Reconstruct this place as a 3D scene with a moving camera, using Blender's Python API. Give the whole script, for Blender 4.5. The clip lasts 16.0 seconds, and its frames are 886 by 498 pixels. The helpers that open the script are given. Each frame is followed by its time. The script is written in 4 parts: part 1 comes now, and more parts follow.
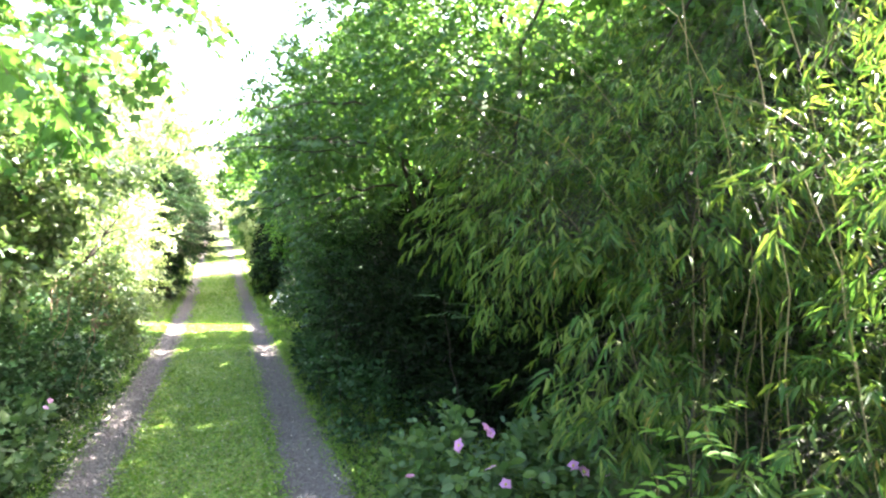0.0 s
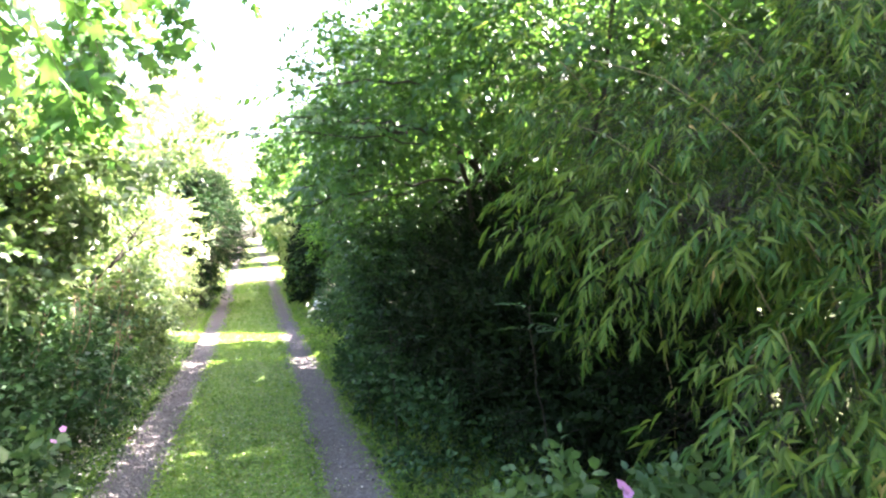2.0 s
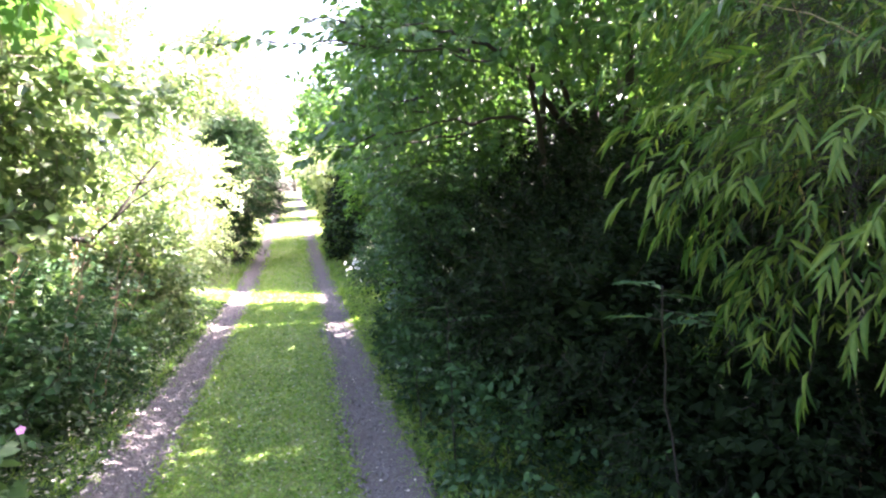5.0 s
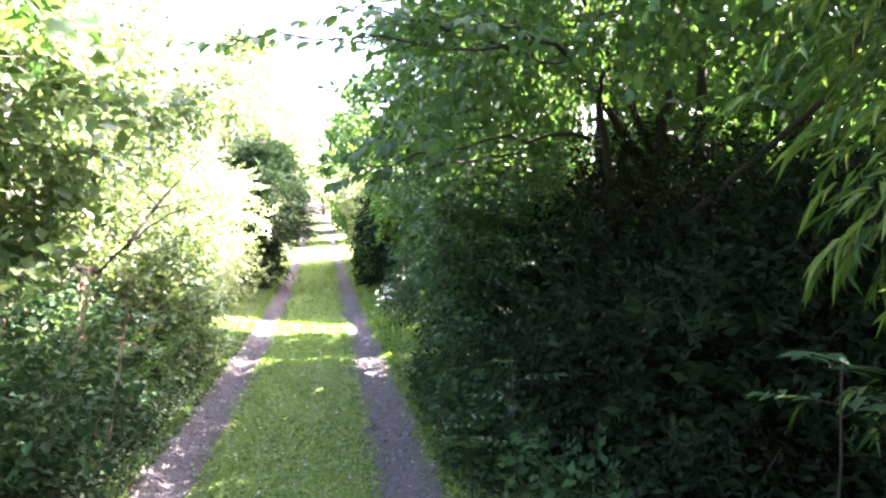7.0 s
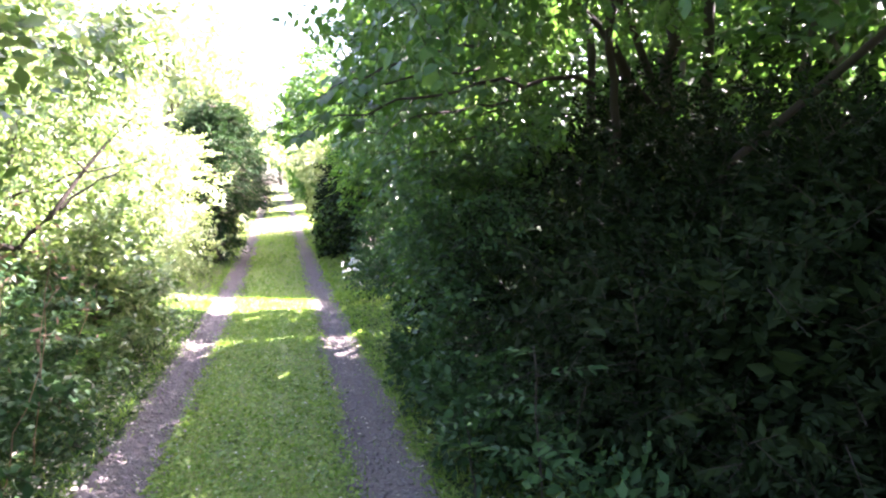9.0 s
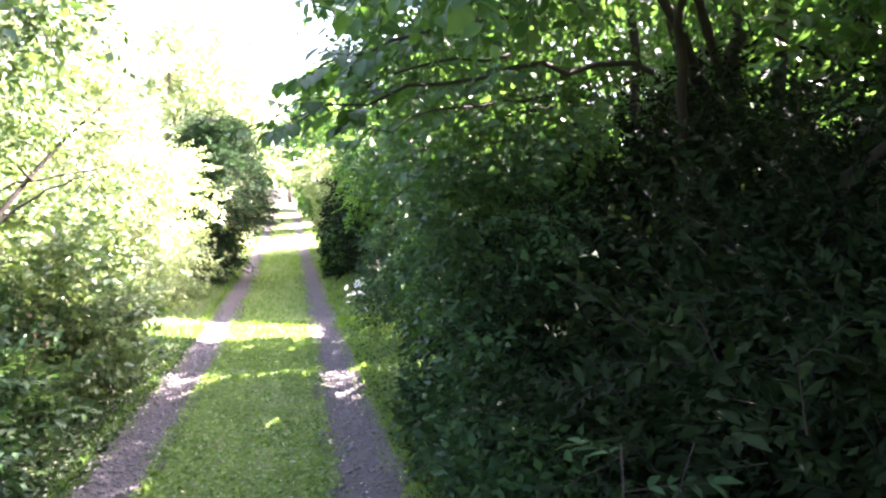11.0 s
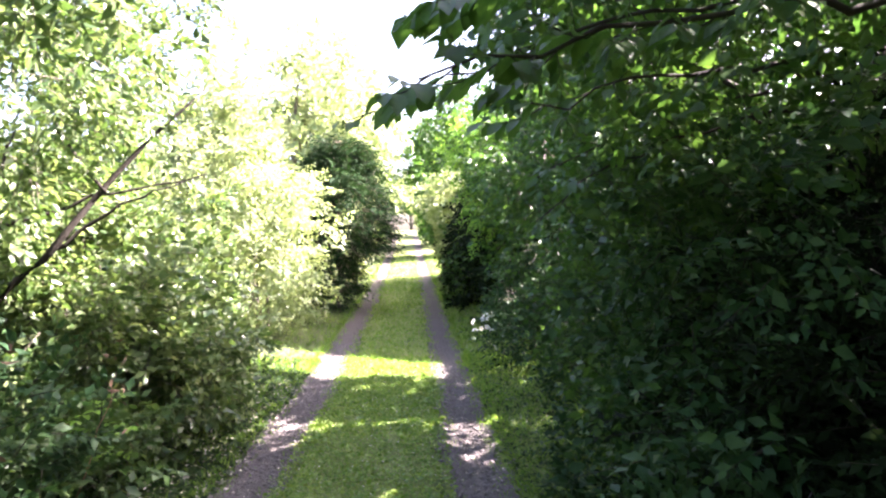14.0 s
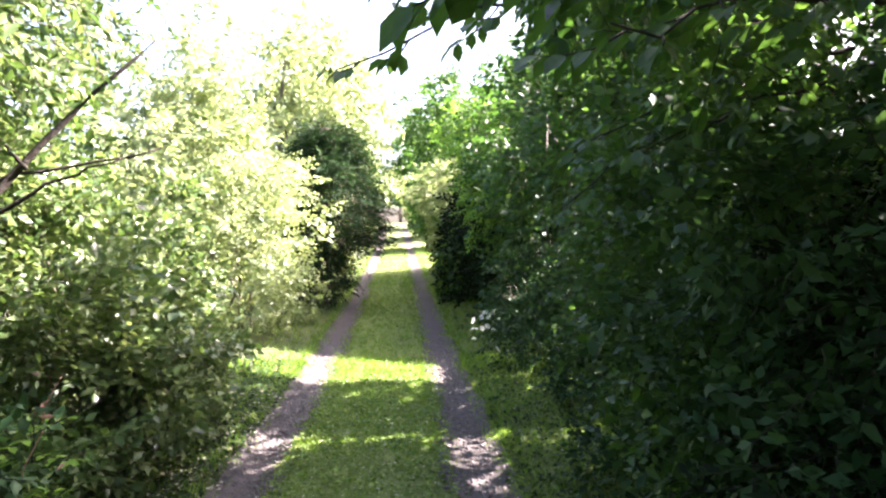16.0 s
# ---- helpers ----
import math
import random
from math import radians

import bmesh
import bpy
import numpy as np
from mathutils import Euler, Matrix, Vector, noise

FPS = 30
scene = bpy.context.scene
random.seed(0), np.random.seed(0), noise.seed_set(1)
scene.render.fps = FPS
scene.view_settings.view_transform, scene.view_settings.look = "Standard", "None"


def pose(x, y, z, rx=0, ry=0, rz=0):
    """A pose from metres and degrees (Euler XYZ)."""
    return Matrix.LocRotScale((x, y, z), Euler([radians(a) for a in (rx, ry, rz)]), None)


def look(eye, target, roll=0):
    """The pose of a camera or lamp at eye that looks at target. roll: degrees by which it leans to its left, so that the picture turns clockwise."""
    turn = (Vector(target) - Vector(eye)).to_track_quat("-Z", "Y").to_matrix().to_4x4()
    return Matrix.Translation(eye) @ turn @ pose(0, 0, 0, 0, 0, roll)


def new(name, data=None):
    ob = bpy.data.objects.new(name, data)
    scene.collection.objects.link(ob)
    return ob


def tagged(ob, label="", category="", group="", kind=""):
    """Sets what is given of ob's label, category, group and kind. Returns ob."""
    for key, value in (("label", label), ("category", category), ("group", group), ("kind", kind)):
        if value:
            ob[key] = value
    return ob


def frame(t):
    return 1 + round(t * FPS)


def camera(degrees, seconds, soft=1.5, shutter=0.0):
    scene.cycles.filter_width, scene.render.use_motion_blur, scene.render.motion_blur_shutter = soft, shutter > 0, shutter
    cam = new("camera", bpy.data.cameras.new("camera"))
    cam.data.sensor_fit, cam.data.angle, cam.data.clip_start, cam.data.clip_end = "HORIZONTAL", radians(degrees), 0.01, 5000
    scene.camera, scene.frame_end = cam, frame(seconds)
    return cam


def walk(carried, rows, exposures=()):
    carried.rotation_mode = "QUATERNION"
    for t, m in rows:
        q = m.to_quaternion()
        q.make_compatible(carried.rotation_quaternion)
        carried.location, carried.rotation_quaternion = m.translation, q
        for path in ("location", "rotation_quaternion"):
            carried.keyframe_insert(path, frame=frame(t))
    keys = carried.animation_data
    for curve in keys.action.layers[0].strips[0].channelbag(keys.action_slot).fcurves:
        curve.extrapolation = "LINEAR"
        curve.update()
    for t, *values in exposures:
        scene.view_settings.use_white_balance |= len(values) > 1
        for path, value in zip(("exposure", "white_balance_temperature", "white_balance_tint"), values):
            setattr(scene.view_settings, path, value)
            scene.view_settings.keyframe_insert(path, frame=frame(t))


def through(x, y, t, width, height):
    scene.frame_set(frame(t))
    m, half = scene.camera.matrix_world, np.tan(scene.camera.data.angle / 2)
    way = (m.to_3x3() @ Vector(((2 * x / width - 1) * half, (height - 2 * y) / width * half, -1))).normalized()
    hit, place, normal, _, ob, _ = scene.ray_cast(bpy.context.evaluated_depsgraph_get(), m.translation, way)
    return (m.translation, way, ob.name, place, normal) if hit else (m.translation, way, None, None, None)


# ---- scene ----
cam = camera(66.1, 16.0, 2.3)
PATH = [
    (0, (0.232, -1.438, 1.678), (0.837, 0.468, 1.66), -1.2),
    (0.5, (0.259, -1.2, 1.686), (0.776, 0.732, 1.726), -0.6),
    (1, (0.241, -0.973, 1.668), (0.738, 0.963, 1.717), -0.0),
    (1.5, (0.187, -0.751, 1.674), (0.759, 1.165, 1.694), -1.6),
    (2, (0.19, -0.506, 1.635), (0.711, 1.425, 1.636), -1.7),
    (2.5, (0.225, -0.294, 1.656), (0.67, 1.655, 1.705), -0.7),
    (3, (0.224, -0.056, 1.64), (0.731, 1.879, 1.666), -1.2),
    (3.5, (0.225, 0.138, 1.646), (0.784, 2.059, 1.628), -1.9),
    (4, (0.276, 0.383, 1.636), (0.779, 2.318, 1.574), -2.2),
    (4.5, (0.317, 0.572, 1.637), (0.709, 2.532, 1.556), -0.2),
    (5, (0.321, 0.791, 1.611), (0.726, 2.745, 1.488), -0.9),
    (5.2, (0.301, 0.847, 1.615), (0.725, 2.797, 1.488), -1.0),
    (7.3, (0.293, 1.602, 1.653), (0.606, 3.577, 1.604), -0.8),
    (7.5, (0.282, 1.623, 1.637), (0.588, 3.599, 1.582), -0.9),
    (8, (0.305, 1.872, 1.64), (0.572, 3.854, 1.62), 0.3),
    (8.5, (0.284, 2.105, 1.623), (0.608, 4.077, 1.533), -0.6),
    (9, (0.263, 2.307, 1.611), (0.704, 4.253, 1.464), -1.6),
    (9.2, (0.278, 2.421, 1.614), (0.736, 4.362, 1.458), -2.0),
    (11.3, (0.411, 3.334, 1.598), (0.803, 5.294, 1.531), -0.9),
    (11.5, (0.41, 3.413, 1.6), (0.762, 5.381, 1.544), -1.2),
    (12, (0.432, 3.616, 1.577), (0.751, 5.589, 1.495), -1.1),
    (12.5, (0.421, 3.79, 1.578), (0.791, 5.755, 1.527), -1.0),
    (13, (0.442, 3.998, 1.579), (0.666, 5.985, 1.548), 0.0),
    (13.5, (0.454, 4.166, 1.576), (0.533, 6.164, 1.586), 0.1),
    (14, (0.381, 4.365, 1.58), (0.455, 6.364, 1.576), -0.9),
    (14.5, (0.329, 4.513, 1.583), (0.431, 6.51, 1.556), -0.9),
    (15, (0.328, 4.722, 1.585), (0.359, 6.722, 1.564), -0.9),
    (15.5, (0.339, 4.887, 1.595), (0.349, 6.887, 1.591), 0.1),
    (16, (0.306, 5.077, 1.579), (0.413, 7.074, 1.553), -0.9),
]
EXPOSURES = [(0, 4.85, 6450, 14), (3.5, 5.0, 6200, 31), (9, 4.8, 6150, 36), (12.5, 4.72, 6200, 33), (14, 4.05, 6350, 30), (16, 3.7, 6400, 27)]
walk(cam, [(t, look(eye, target, roll)) for t, eye, target, roll in PATH], EXPOSURES)

# ---- world, sun ----
SUN_EL, SUN_FROM = radians(43), Vector((0.95, 0.31, 0)).normalized()
world = bpy.data.worlds.new("sky")
scene.world = world
world.use_nodes = True
sky = world.node_tree.nodes.new("ShaderNodeTexSky")
sky.sky_type, sky.sun_disc, sky.sun_elevation = "NISHITA", False, SUN_EL
sky.sun_rotation = math.atan2(SUN_FROM.x, SUN_FROM.y)
sky.air_density, sky.dust_density = 1.0, 5.0
world.node_tree.links.new(sky.outputs[0], world.node_tree.nodes["Background"].inputs[0])
world.node_tree.nodes["Background"].inputs[1].default_value = 0.066
sun = new("sun", bpy.data.lights.new("sun", "SUN"))
sun.data.energy, sun.data.angle, sun.data.color = 5.0, radians(0.55), (1.0, 0.95, 0.86)
sun_dir = -(SUN_FROM * math.cos(SUN_EL) + Vector((0, 0, math.sin(SUN_EL))))
sun.matrix_world = look((0, 0, 20), Vector((0, 0, 20)) + sun_dir)

rng = np.random.default_rng(7)


# ---- materials ----
def nodes_of(name):
    mat = bpy.data.materials.new(name)
    mat.use_nodes = True
    tree = mat.node_tree
    tree.nodes.clear()
    out = tree.nodes.new("ShaderNodeOutputMaterial")

    def add(kind, **values):
        n = tree.nodes.new(kind)
        for key, v in values.items():
            n.inputs[key.replace("_", " ")].default_value = v
        return n
    return mat, tree, out, add


def ramp(tree, fac, stops):
    n = tree.nodes.new("ShaderNodeValToRGB")
    while len(n.color_ramp.elements) < len(stops):
        n.color_ramp.elements.new(0.5)
    for e, (at, c) in zip(n.color_ramp.elements, stops):
        e.position, e.color = at, (*c, 1)
    tree.links.new(fac, n.inputs[0])
    return n.outputs[0]


def leaf_material(name, dark, mid, light, through=0.4, gloss=0.45, dry=None, sheen=0.4, dry_from=0.91):
    """Leaf: three tones told apart leaf by leaf and clump by clump, light passing through the blade, a waxy sheen."""
    mat, tree, out, add = nodes_of(name)
    ln = tree.links.new
    geo = tree.nodes.new("ShaderNodeNewGeometry")
    tex = tree.nodes.new("ShaderNodeTexCoord")
    big = add("ShaderNodeTexNoise", Scale=2.6, Detail=4.0, Roughness=0.65)
    fine = add("ShaderNodeTexNoise", Scale=60.0, Detail=2.0)
    ln(tex.outputs["Object"], big.inputs["Vector"])
    ln(tex.outputs["Object"], fine.inputs["Vector"])
    info = tree.nodes.new("ShaderNodeObjectInfo")
    mix = tree.nodes.new("ShaderNodeMath")
    mix.operation = "MULTIPLY_ADD"
    ln(geo.outputs["Random Per Island"], mix.inputs[0])
    mix.inputs[1].default_value = 0.55
    half = tree.nodes.new("ShaderNodeMath")
    half.operation = "MULTIPLY_ADD"
    half.inputs[1].default_value = 0.6
    half.inputs[2].default_value = -0.12
    ln(big.outputs["Fac"], half.inputs[0])
    ln(half.outputs[0], mix.inputs[2])
    tint = tree.nodes.new("ShaderNodeMath")
    tint.operation = "MULTIPLY_ADD"
    tint.inputs[1].default_value = 0.15
    ln(info.outputs["Random"], tint.inputs[0])
    ln(mix.outputs[0], tint.inputs[2])
    stops = [(0.05, dark), (0.45, mid), (min(0.85, dry_from - 0.06), light)]
    if dry:
        stops += [(dry_from, light), (dry_from + 0.04, dry)]
    col = ramp(tree, tint.outputs[0], stops)
    speck = tree.nodes.new("ShaderNodeMixRGB")
    speck.blend_type = "MULTIPLY"
    speck.inputs[0].default_value = 0.35
    ln(col, speck.inputs[1])
    ln(ramp(tree, fine.outputs["Fac"], [(0.3, (0.55, 0.55, 0.55)), (0.7, (1, 1, 1))]), speck.inputs[2])
    face = add("ShaderNodeBsdfPrincipled", Roughness=gloss)
    face.inputs["Specular IOR Level"].default_value = sheen
    ln(speck.outputs[0], face.inputs["Base Color"])
    glow = tree.nodes.new("ShaderNodeBsdfTranslucent")
    warm = tree.nodes.new("ShaderNodeMixRGB")
    warm.blend_type = "MULTIPLY"
    warm.inputs[0].default_value = 1.0
    warm.inputs[2].default_value = (1.6, 1.6, 0.95, 1)
    ln(speck.outputs[0], warm.inputs[1])
    ln(warm.outputs[0], glow.inputs["Color"])
    both = tree.nodes.new("ShaderNodeMixShader")
    both.inputs[0].default_value = through
    ln(face.outputs[0], both.inputs[1])
    ln(glow.outputs[0], both.inputs[2])
    ln(both.outputs[0], out.inputs[0])
    return mat


def rough_material(name, stops, scale, fine_scale, bump=0.4, rough=0.9, stretch=(1, 1, 1), per_piece=0.0):
    """Bark, soil, gravel: a coarse and a fine noise, with relief."""
    mat, tree, out, add = nodes_of(name)
    ln = tree.links.new
    tex = tree.nodes.new("ShaderNodeTexCoord")
    mapping = tree.nodes.new("ShaderNodeMapping")
    mapping.inputs["Scale"].default_value = stretch
    ln(tex.outputs["Object"], mapping.inputs[0])
    a = add("ShaderNodeTexNoise", Scale=scale, Detail=6.0, Roughness=0.65)
    b = add("ShaderNodeTexNoise", Scale=fine_scale, Detail=4.0, Roughness=0.7)
    for n in (a, b):
        ln(mapping.outputs[0], n.inputs["Vector"])
    m = tree.nodes.new("ShaderNodeMath")
    m.operation = "MULTIPLY_ADD"
    m.inputs[1].default_value = 0.5
    ln(a.outputs["Fac"], m.inputs[0])
    m2 = tree.nodes.new("ShaderNodeMath")
    m2.operation = "MULTIPLY_ADD"
    m2.inputs[1].default_value = 0.5
    ln(b.outputs["Fac"], m2.inputs[0])
    ln(m.outputs[0], m2.inputs[2])
    fac = m2.outputs[0]
    if per_piece:
        geo = tree.nodes.new("ShaderNodeNewGeometry")
        m3 = tree.nodes.new("ShaderNodeMath")
        m3.operation = "MULTIPLY_ADD"
        m3.inputs[1].default_value = per_piece
        ln(geo.outputs["Random Per Island"], m3.inputs[0])
        ln(fac, m3.inputs[2])
        fac = m3.outputs[0]
    p = add("ShaderNodeBsdfPrincipled", Roughness=rough)
    p.inputs["Specular IOR Level"].default_value = 0.25
    ln(ramp(tree, fac, stops), p.inputs["Base Color"])
    bmp = add("ShaderNodeBump", Strength=bump, Distance=0.02)
    ln(b.outputs["Fac"], bmp.inputs["Height"])
    ln(bmp.outputs[0], p.inputs["Normal"])
    ln(p.outputs[0], out.inputs[0])
    return mat


M_BAMBOO = leaf_material("bamboo_leaf", (0.016, 0.048, 0.012), (0.046, 0.104, 0.020), (0.135, 0.18, 0.036), 0.36, 0.46, (0.36, 0.24, 0.09), 0.16, 0.83)
M_CULM = rough_material("bamboo_culm", [(0.3, (0.045, 0.036, 0.016)), (0.6, (0.10, 0.075, 0.034)), (0.8, (0.20, 0.16, 0.08))], 4, 40, 0.1, 0.5)
# Evergreen tones lowered below real leaf colour; deep shade is put into them.
M_DARK = leaf_material("shade_dark_evergreen_leaf", (0.007, 0.012, 0.006), (0.010, 0.018, 0.007), (0.018, 0.033, 0.012), 0.10, 0.65, None, 0.05)
M_HAZEL = leaf_material("hazel_leaf", (0.018, 0.054, 0.014), (0.042, 0.104, 0.022), (0.085, 0.165, 0.034), 0.40, 0.45, None, 0.34)
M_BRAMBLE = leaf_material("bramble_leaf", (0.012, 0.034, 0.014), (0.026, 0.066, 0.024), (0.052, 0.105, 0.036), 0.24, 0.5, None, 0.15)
M_MAPLE = leaf_material("maple_leaf", (0.03, 0.09, 0.022), (0.055, 0.14, 0.030), (0.095, 0.19, 0.04), 0.34, 0.5)
M_HEDGE = leaf_material("hedge_leaf", (0.026, 0.056, 0.016), (0.075, 0.13, 0.038), (0.23, 0.285, 0.13), 0.36, 0.34, (0.32, 0.20, 0.13), 0.5)
# Pale shrub leaf, used also to put sun glare into hedge and tree leaves.
M_PALE = leaf_material("pale_and_sunlit_leaf", (0.13, 0.18, 0.08), (0.22, 0.28, 0.14), (0.36, 0.40, 0.26), 0.4, 0.45)
# Bark colour darkened to stand in for shade on twigs and limbs.
M_TWIG = rough_material("shade_dark_twig", [(0.3, (0.012, 0.010, 0.008)), (0.7, (0.035, 0.028, 0.022))], 5, 45, 0.4, 0.9)
M_CONIFER = leaf_material("conifer_frond", (0.010, 0.026, 0.010), (0.017, 0.042, 0.016), (0.036, 0.08, 0.026), 0.15, 0.65, None, 0.08)
M_HERB = leaf_material("herb_leaf", (0.03, 0.066, 0.02), (0.055, 0.11, 0.036), (0.11, 0.17, 0.055), 0.35, 0.5)
M_CLOVER = leaf_material("clover_leaf", (0.045, 0.105, 0.012), (0.118, 0.215, 0.026), (0.26, 0.34, 0.07), 0.38, 0.5)
M_BRIGHT = leaf_material("young_and_sunlit_leaf", (0.10, 0.22, 0.03), (0.15, 0.30, 0.045), (0.22, 0.36, 0.07), 0.5, 0.5)
# Weed leaf, a darkened copy of M_HERB: shade is put into its colour.
M_WEED = leaf_material("shade_dark_weed_leaf", (0.014, 0.032, 0.011), (0.028, 0.058, 0.018), (0.055, 0.095, 0.03), 0.3, 0.55, None, 0.15)
M_GRASS = leaf_material("grass_blade", (0.06, 0.135, 0.017), (0.122, 0.235, 0.03), (0.23, 0.32, 0.07), 0.42, 0.55, (0.38, 0.32, 0.15))
M_BARK = rough_material("bark", [(0.3, (0.028, 0.022, 0.017)), (0.55, (0.075, 0.06, 0.045)), (0.75, (0.14, 0.12, 0.095))], 5, 45, 0.7, 0.9, (1, 1, 0.25))
M_DEAD = rough_material("dead_stalk", [(0.3, (0.07, 0.035, 0.022)), (0.6, (0.16, 0.085, 0.06)), (0.8, (0.28, 0.17, 0.12))], 6, 50, 0.3, 0.85)
M_GRAVEL = rough_material("gravel_track", [(0.30, (0.026, 0.020, 0.017)), (0.5, (0.060, 0.048, 0.042)), (0.66, (0.11, 0.092, 0.085))], 2.2, 60, 0.9, 0.92)
M_STONE = rough_material("pebble", [(0.3, (0.036, 0.030, 0.027)), (0.8, (0.075, 0.062, 0.058)), (1.2, (0.16, 0.14, 0.135))], 8, 120, 0.3, 0.8, per_piece=0.5)
M_SOIL = rough_material("soil_and_litter", [(0.3, (0.02, 0.017, 0.011)), (0.48, (0.045, 0.04, 0.02)), (0.58, (0.05, 0.07, 0.02)), (0.8, (0.08, 0.10, 0.035))], 2.2, 55, 0.8, 0.95)
M_LITTER = rough_material("fallen_leaf", [(0.3, (0.16, 0.10, 0.06)), (0.7, (0.38, 0.30, 0.21)), (1.1, (0.55, 0.49, 0.40))], 6, 60, 0.2, 0.7, per_piece=0.6)
M_TURF = rough_material("turf", [(0.3, (0.046, 0.082, 0.016)), (0.5, (0.084, 0.165, 0.026)), (0.7, (0.155, 0.19, 0.055))], 2.6, 70, 0.8, 0.95)


def petal_material(name, colour, through=0.4):
    mat, tree, out, add = nodes_of(name)
    geo = tree.nodes.new("ShaderNodeNewGeometry")
    c = ramp(tree, geo.outputs["Random Per Island"], [(0.0, tuple(0.7 * v for v in colour)), (1.0, colour)])
    d = add("ShaderNodeBsdfPrincipled", Roughness=0.6)
    g = tree.nodes.new("ShaderNodeBsdfTranslucent")
    b = tree.nodes.new("ShaderNodeMixShader")
    b.inputs[0].default_value = through
    tree.links.new(c, d.inputs["Base Color"])
    tree.links.new(c, g.inputs["Color"])
    tree.links.new(d.outputs[0], b.inputs[1])
    tree.links.new(g.outputs[0], b.inputs[2])
    tree.links.new(b.outputs[0], out.inputs[0])
    return mat


M_PINK = petal_material("pink_petal", (0.72, 0.32, 0.66))
M_WHITE = petal_material("white_petal", (0.8, 0.8, 0.76))
M_YELLOW = petal_material("flower_eye", (0.62, 0.5, 0.12), 0.1)
M_RED = petal_material("red_petal", (0.55, 0.03, 0.06))


# ---- mesh helpers ----
def tri_mesh(name, verts, tris, mat, smooth=False):
    me = bpy.data.meshes.new(name)
    verts, tris = np.asarray(verts, np.float32), np.asarray(tris, np.int32)
    me.vertices.add(len(verts))
    me.vertices.foreach_set("co", verts.ravel())
    me.loops.add(tris.size)
    me.loops.foreach_set("vertex_index", tris.ravel())
    me.polygons.add(len(tris))
    me.polygons.foreach_set("loop_start", np.arange(0, tris.size, 3, dtype=np.int32))
    if smooth:
        me.polygons.foreach_set("use_smooth", np.ones(len(tris), bool))
    me.update(calc_edges=True)
    me.materials.append(mat)
    return me


def thing(name, place, label, category, group="", kind=""):
    ob = new(name)
    ob.location = place
    ob.empty_display_size = 0.2
    return tagged(ob, label, category, group, kind)


def part(name, me, parent, label="", kind=""):
    """One mesh in world coordinates, hung under a thing."""
    ob = new(name, me)
    ob.parent = parent
    root, off = parent, Vector((0, 0, 0))
    while root:
        off = off + root.location
        root = root.parent
    ob.location = -off
    return tagged(ob, label, "", "", kind)


def unit(v):
    return v / np.maximum(np.linalg.norm(v, axis=-1, keepdims=True), 1e-9)


def frames(d, up):
    """Rotation matrices, row by row: u along d, v across, w near up."""
    u = unit(d)
    v = unit(np.cross(up, u))
    return np.stack([u, v, np.cross(u, v)], axis=1)


def blade(sections, fold=0.06, droop=0.12):
    """A leaf of unit length and width: sections (place along, half width), a folded midrib and a drooping tip."""
    vs, fs = [(0, 0, 0)], []
    for i, (t, w) in enumerate(sections):
        z = -droop * t * t
        vs += [(t, w, z + fold * w * 2), (t, 0, z), (t, -w, z + fold * w * 2)]
        a = 1 + 3 * i
        if i == 0:
            fs += [(0, a + 1, a), (0, a + 2, a + 1)]
        else:
            b = a - 3
            fs += [(b, b + 1, a + 1), (b, a + 1, a), (b + 1, b + 2, a + 2), (b + 1, a + 2, a + 1)]
    a, n = 1 + 3 * (len(sections) - 1), len(vs)
    vs.append((1, 0, -droop))
    fs += [(a, a + 1, n), (a + 1, a + 2, n)]
    return np.array(vs, float), np.array(fs)


def palmate():
    """A five-lobed maple leaf of unit length."""
    out = []
    for deg, r in ((-150, 0.30), (-105, 0.52), (-75, 0.36), (-48, 0.72), (-22, 0.42), (0, 0.80), (22, 0.42), (48, 0.72), (75, 0.36), (105, 0.52), (150, 0.30)):
        a = radians(deg)
        out.append((0.25 + r * math.cos(a), r * math.sin(a), -0.10 * r * r))
    vs = [(0.2, 0, 0.03)] + out
    return np.array(vs, float), np.array([(0, i, i + 1) for i in range(1, len(out))] + [(0, len(out), 1)])


OVATE = blade([(0.22, 0.36), (0.62, 0.42)], 0.10, 0.16)
SIMPLE = blade([(0.45, 0.42)], 0.12, 0.14)
LANCE_FAR = blade([(0.34, 0.5)], 0.1, 0.1)
LANCE = blade([(0.22, 0.46), (0.55, 0.38)], 0.1, 0.1)
FLAT = (np.array([(0, 0, 0), (0.45, 0.42, 0.08), (1, 0, -0.1), (0.45, -0.42, 0.08)], float), np.array([(0, 2, 1), (0, 3, 2)]))
NEEDLE = blade([(0.4, 0.5)], 0.05, 0.1)
MAPLE = palmate()
BLADE = (np.array([(0, 0.5, 0), (0, -0.5, 0), (0.55, 0.3, 0.05), (1, 0, -0.05)], float), np.array([(0, 1, 2), (1, 3, 2)]))


def leaves(name, shape, base, along, up, length, width, mat):
    """Every leaf of a plant's foliage as one mesh."""
    V, F = shape
    R = frames(along, up)
    s = np.stack([length, width, length], axis=1)
    pts = base[:, None, :] + np.einsum("nki,nij->nkj", V[None] * s[:, None, :], R)
    tris = F[None] + (np.arange(len(base)) * len(V))[:, None, None]
    return tri_mesh(name, pts.reshape(-1, 3), tris.reshape(-1, 3), mat)


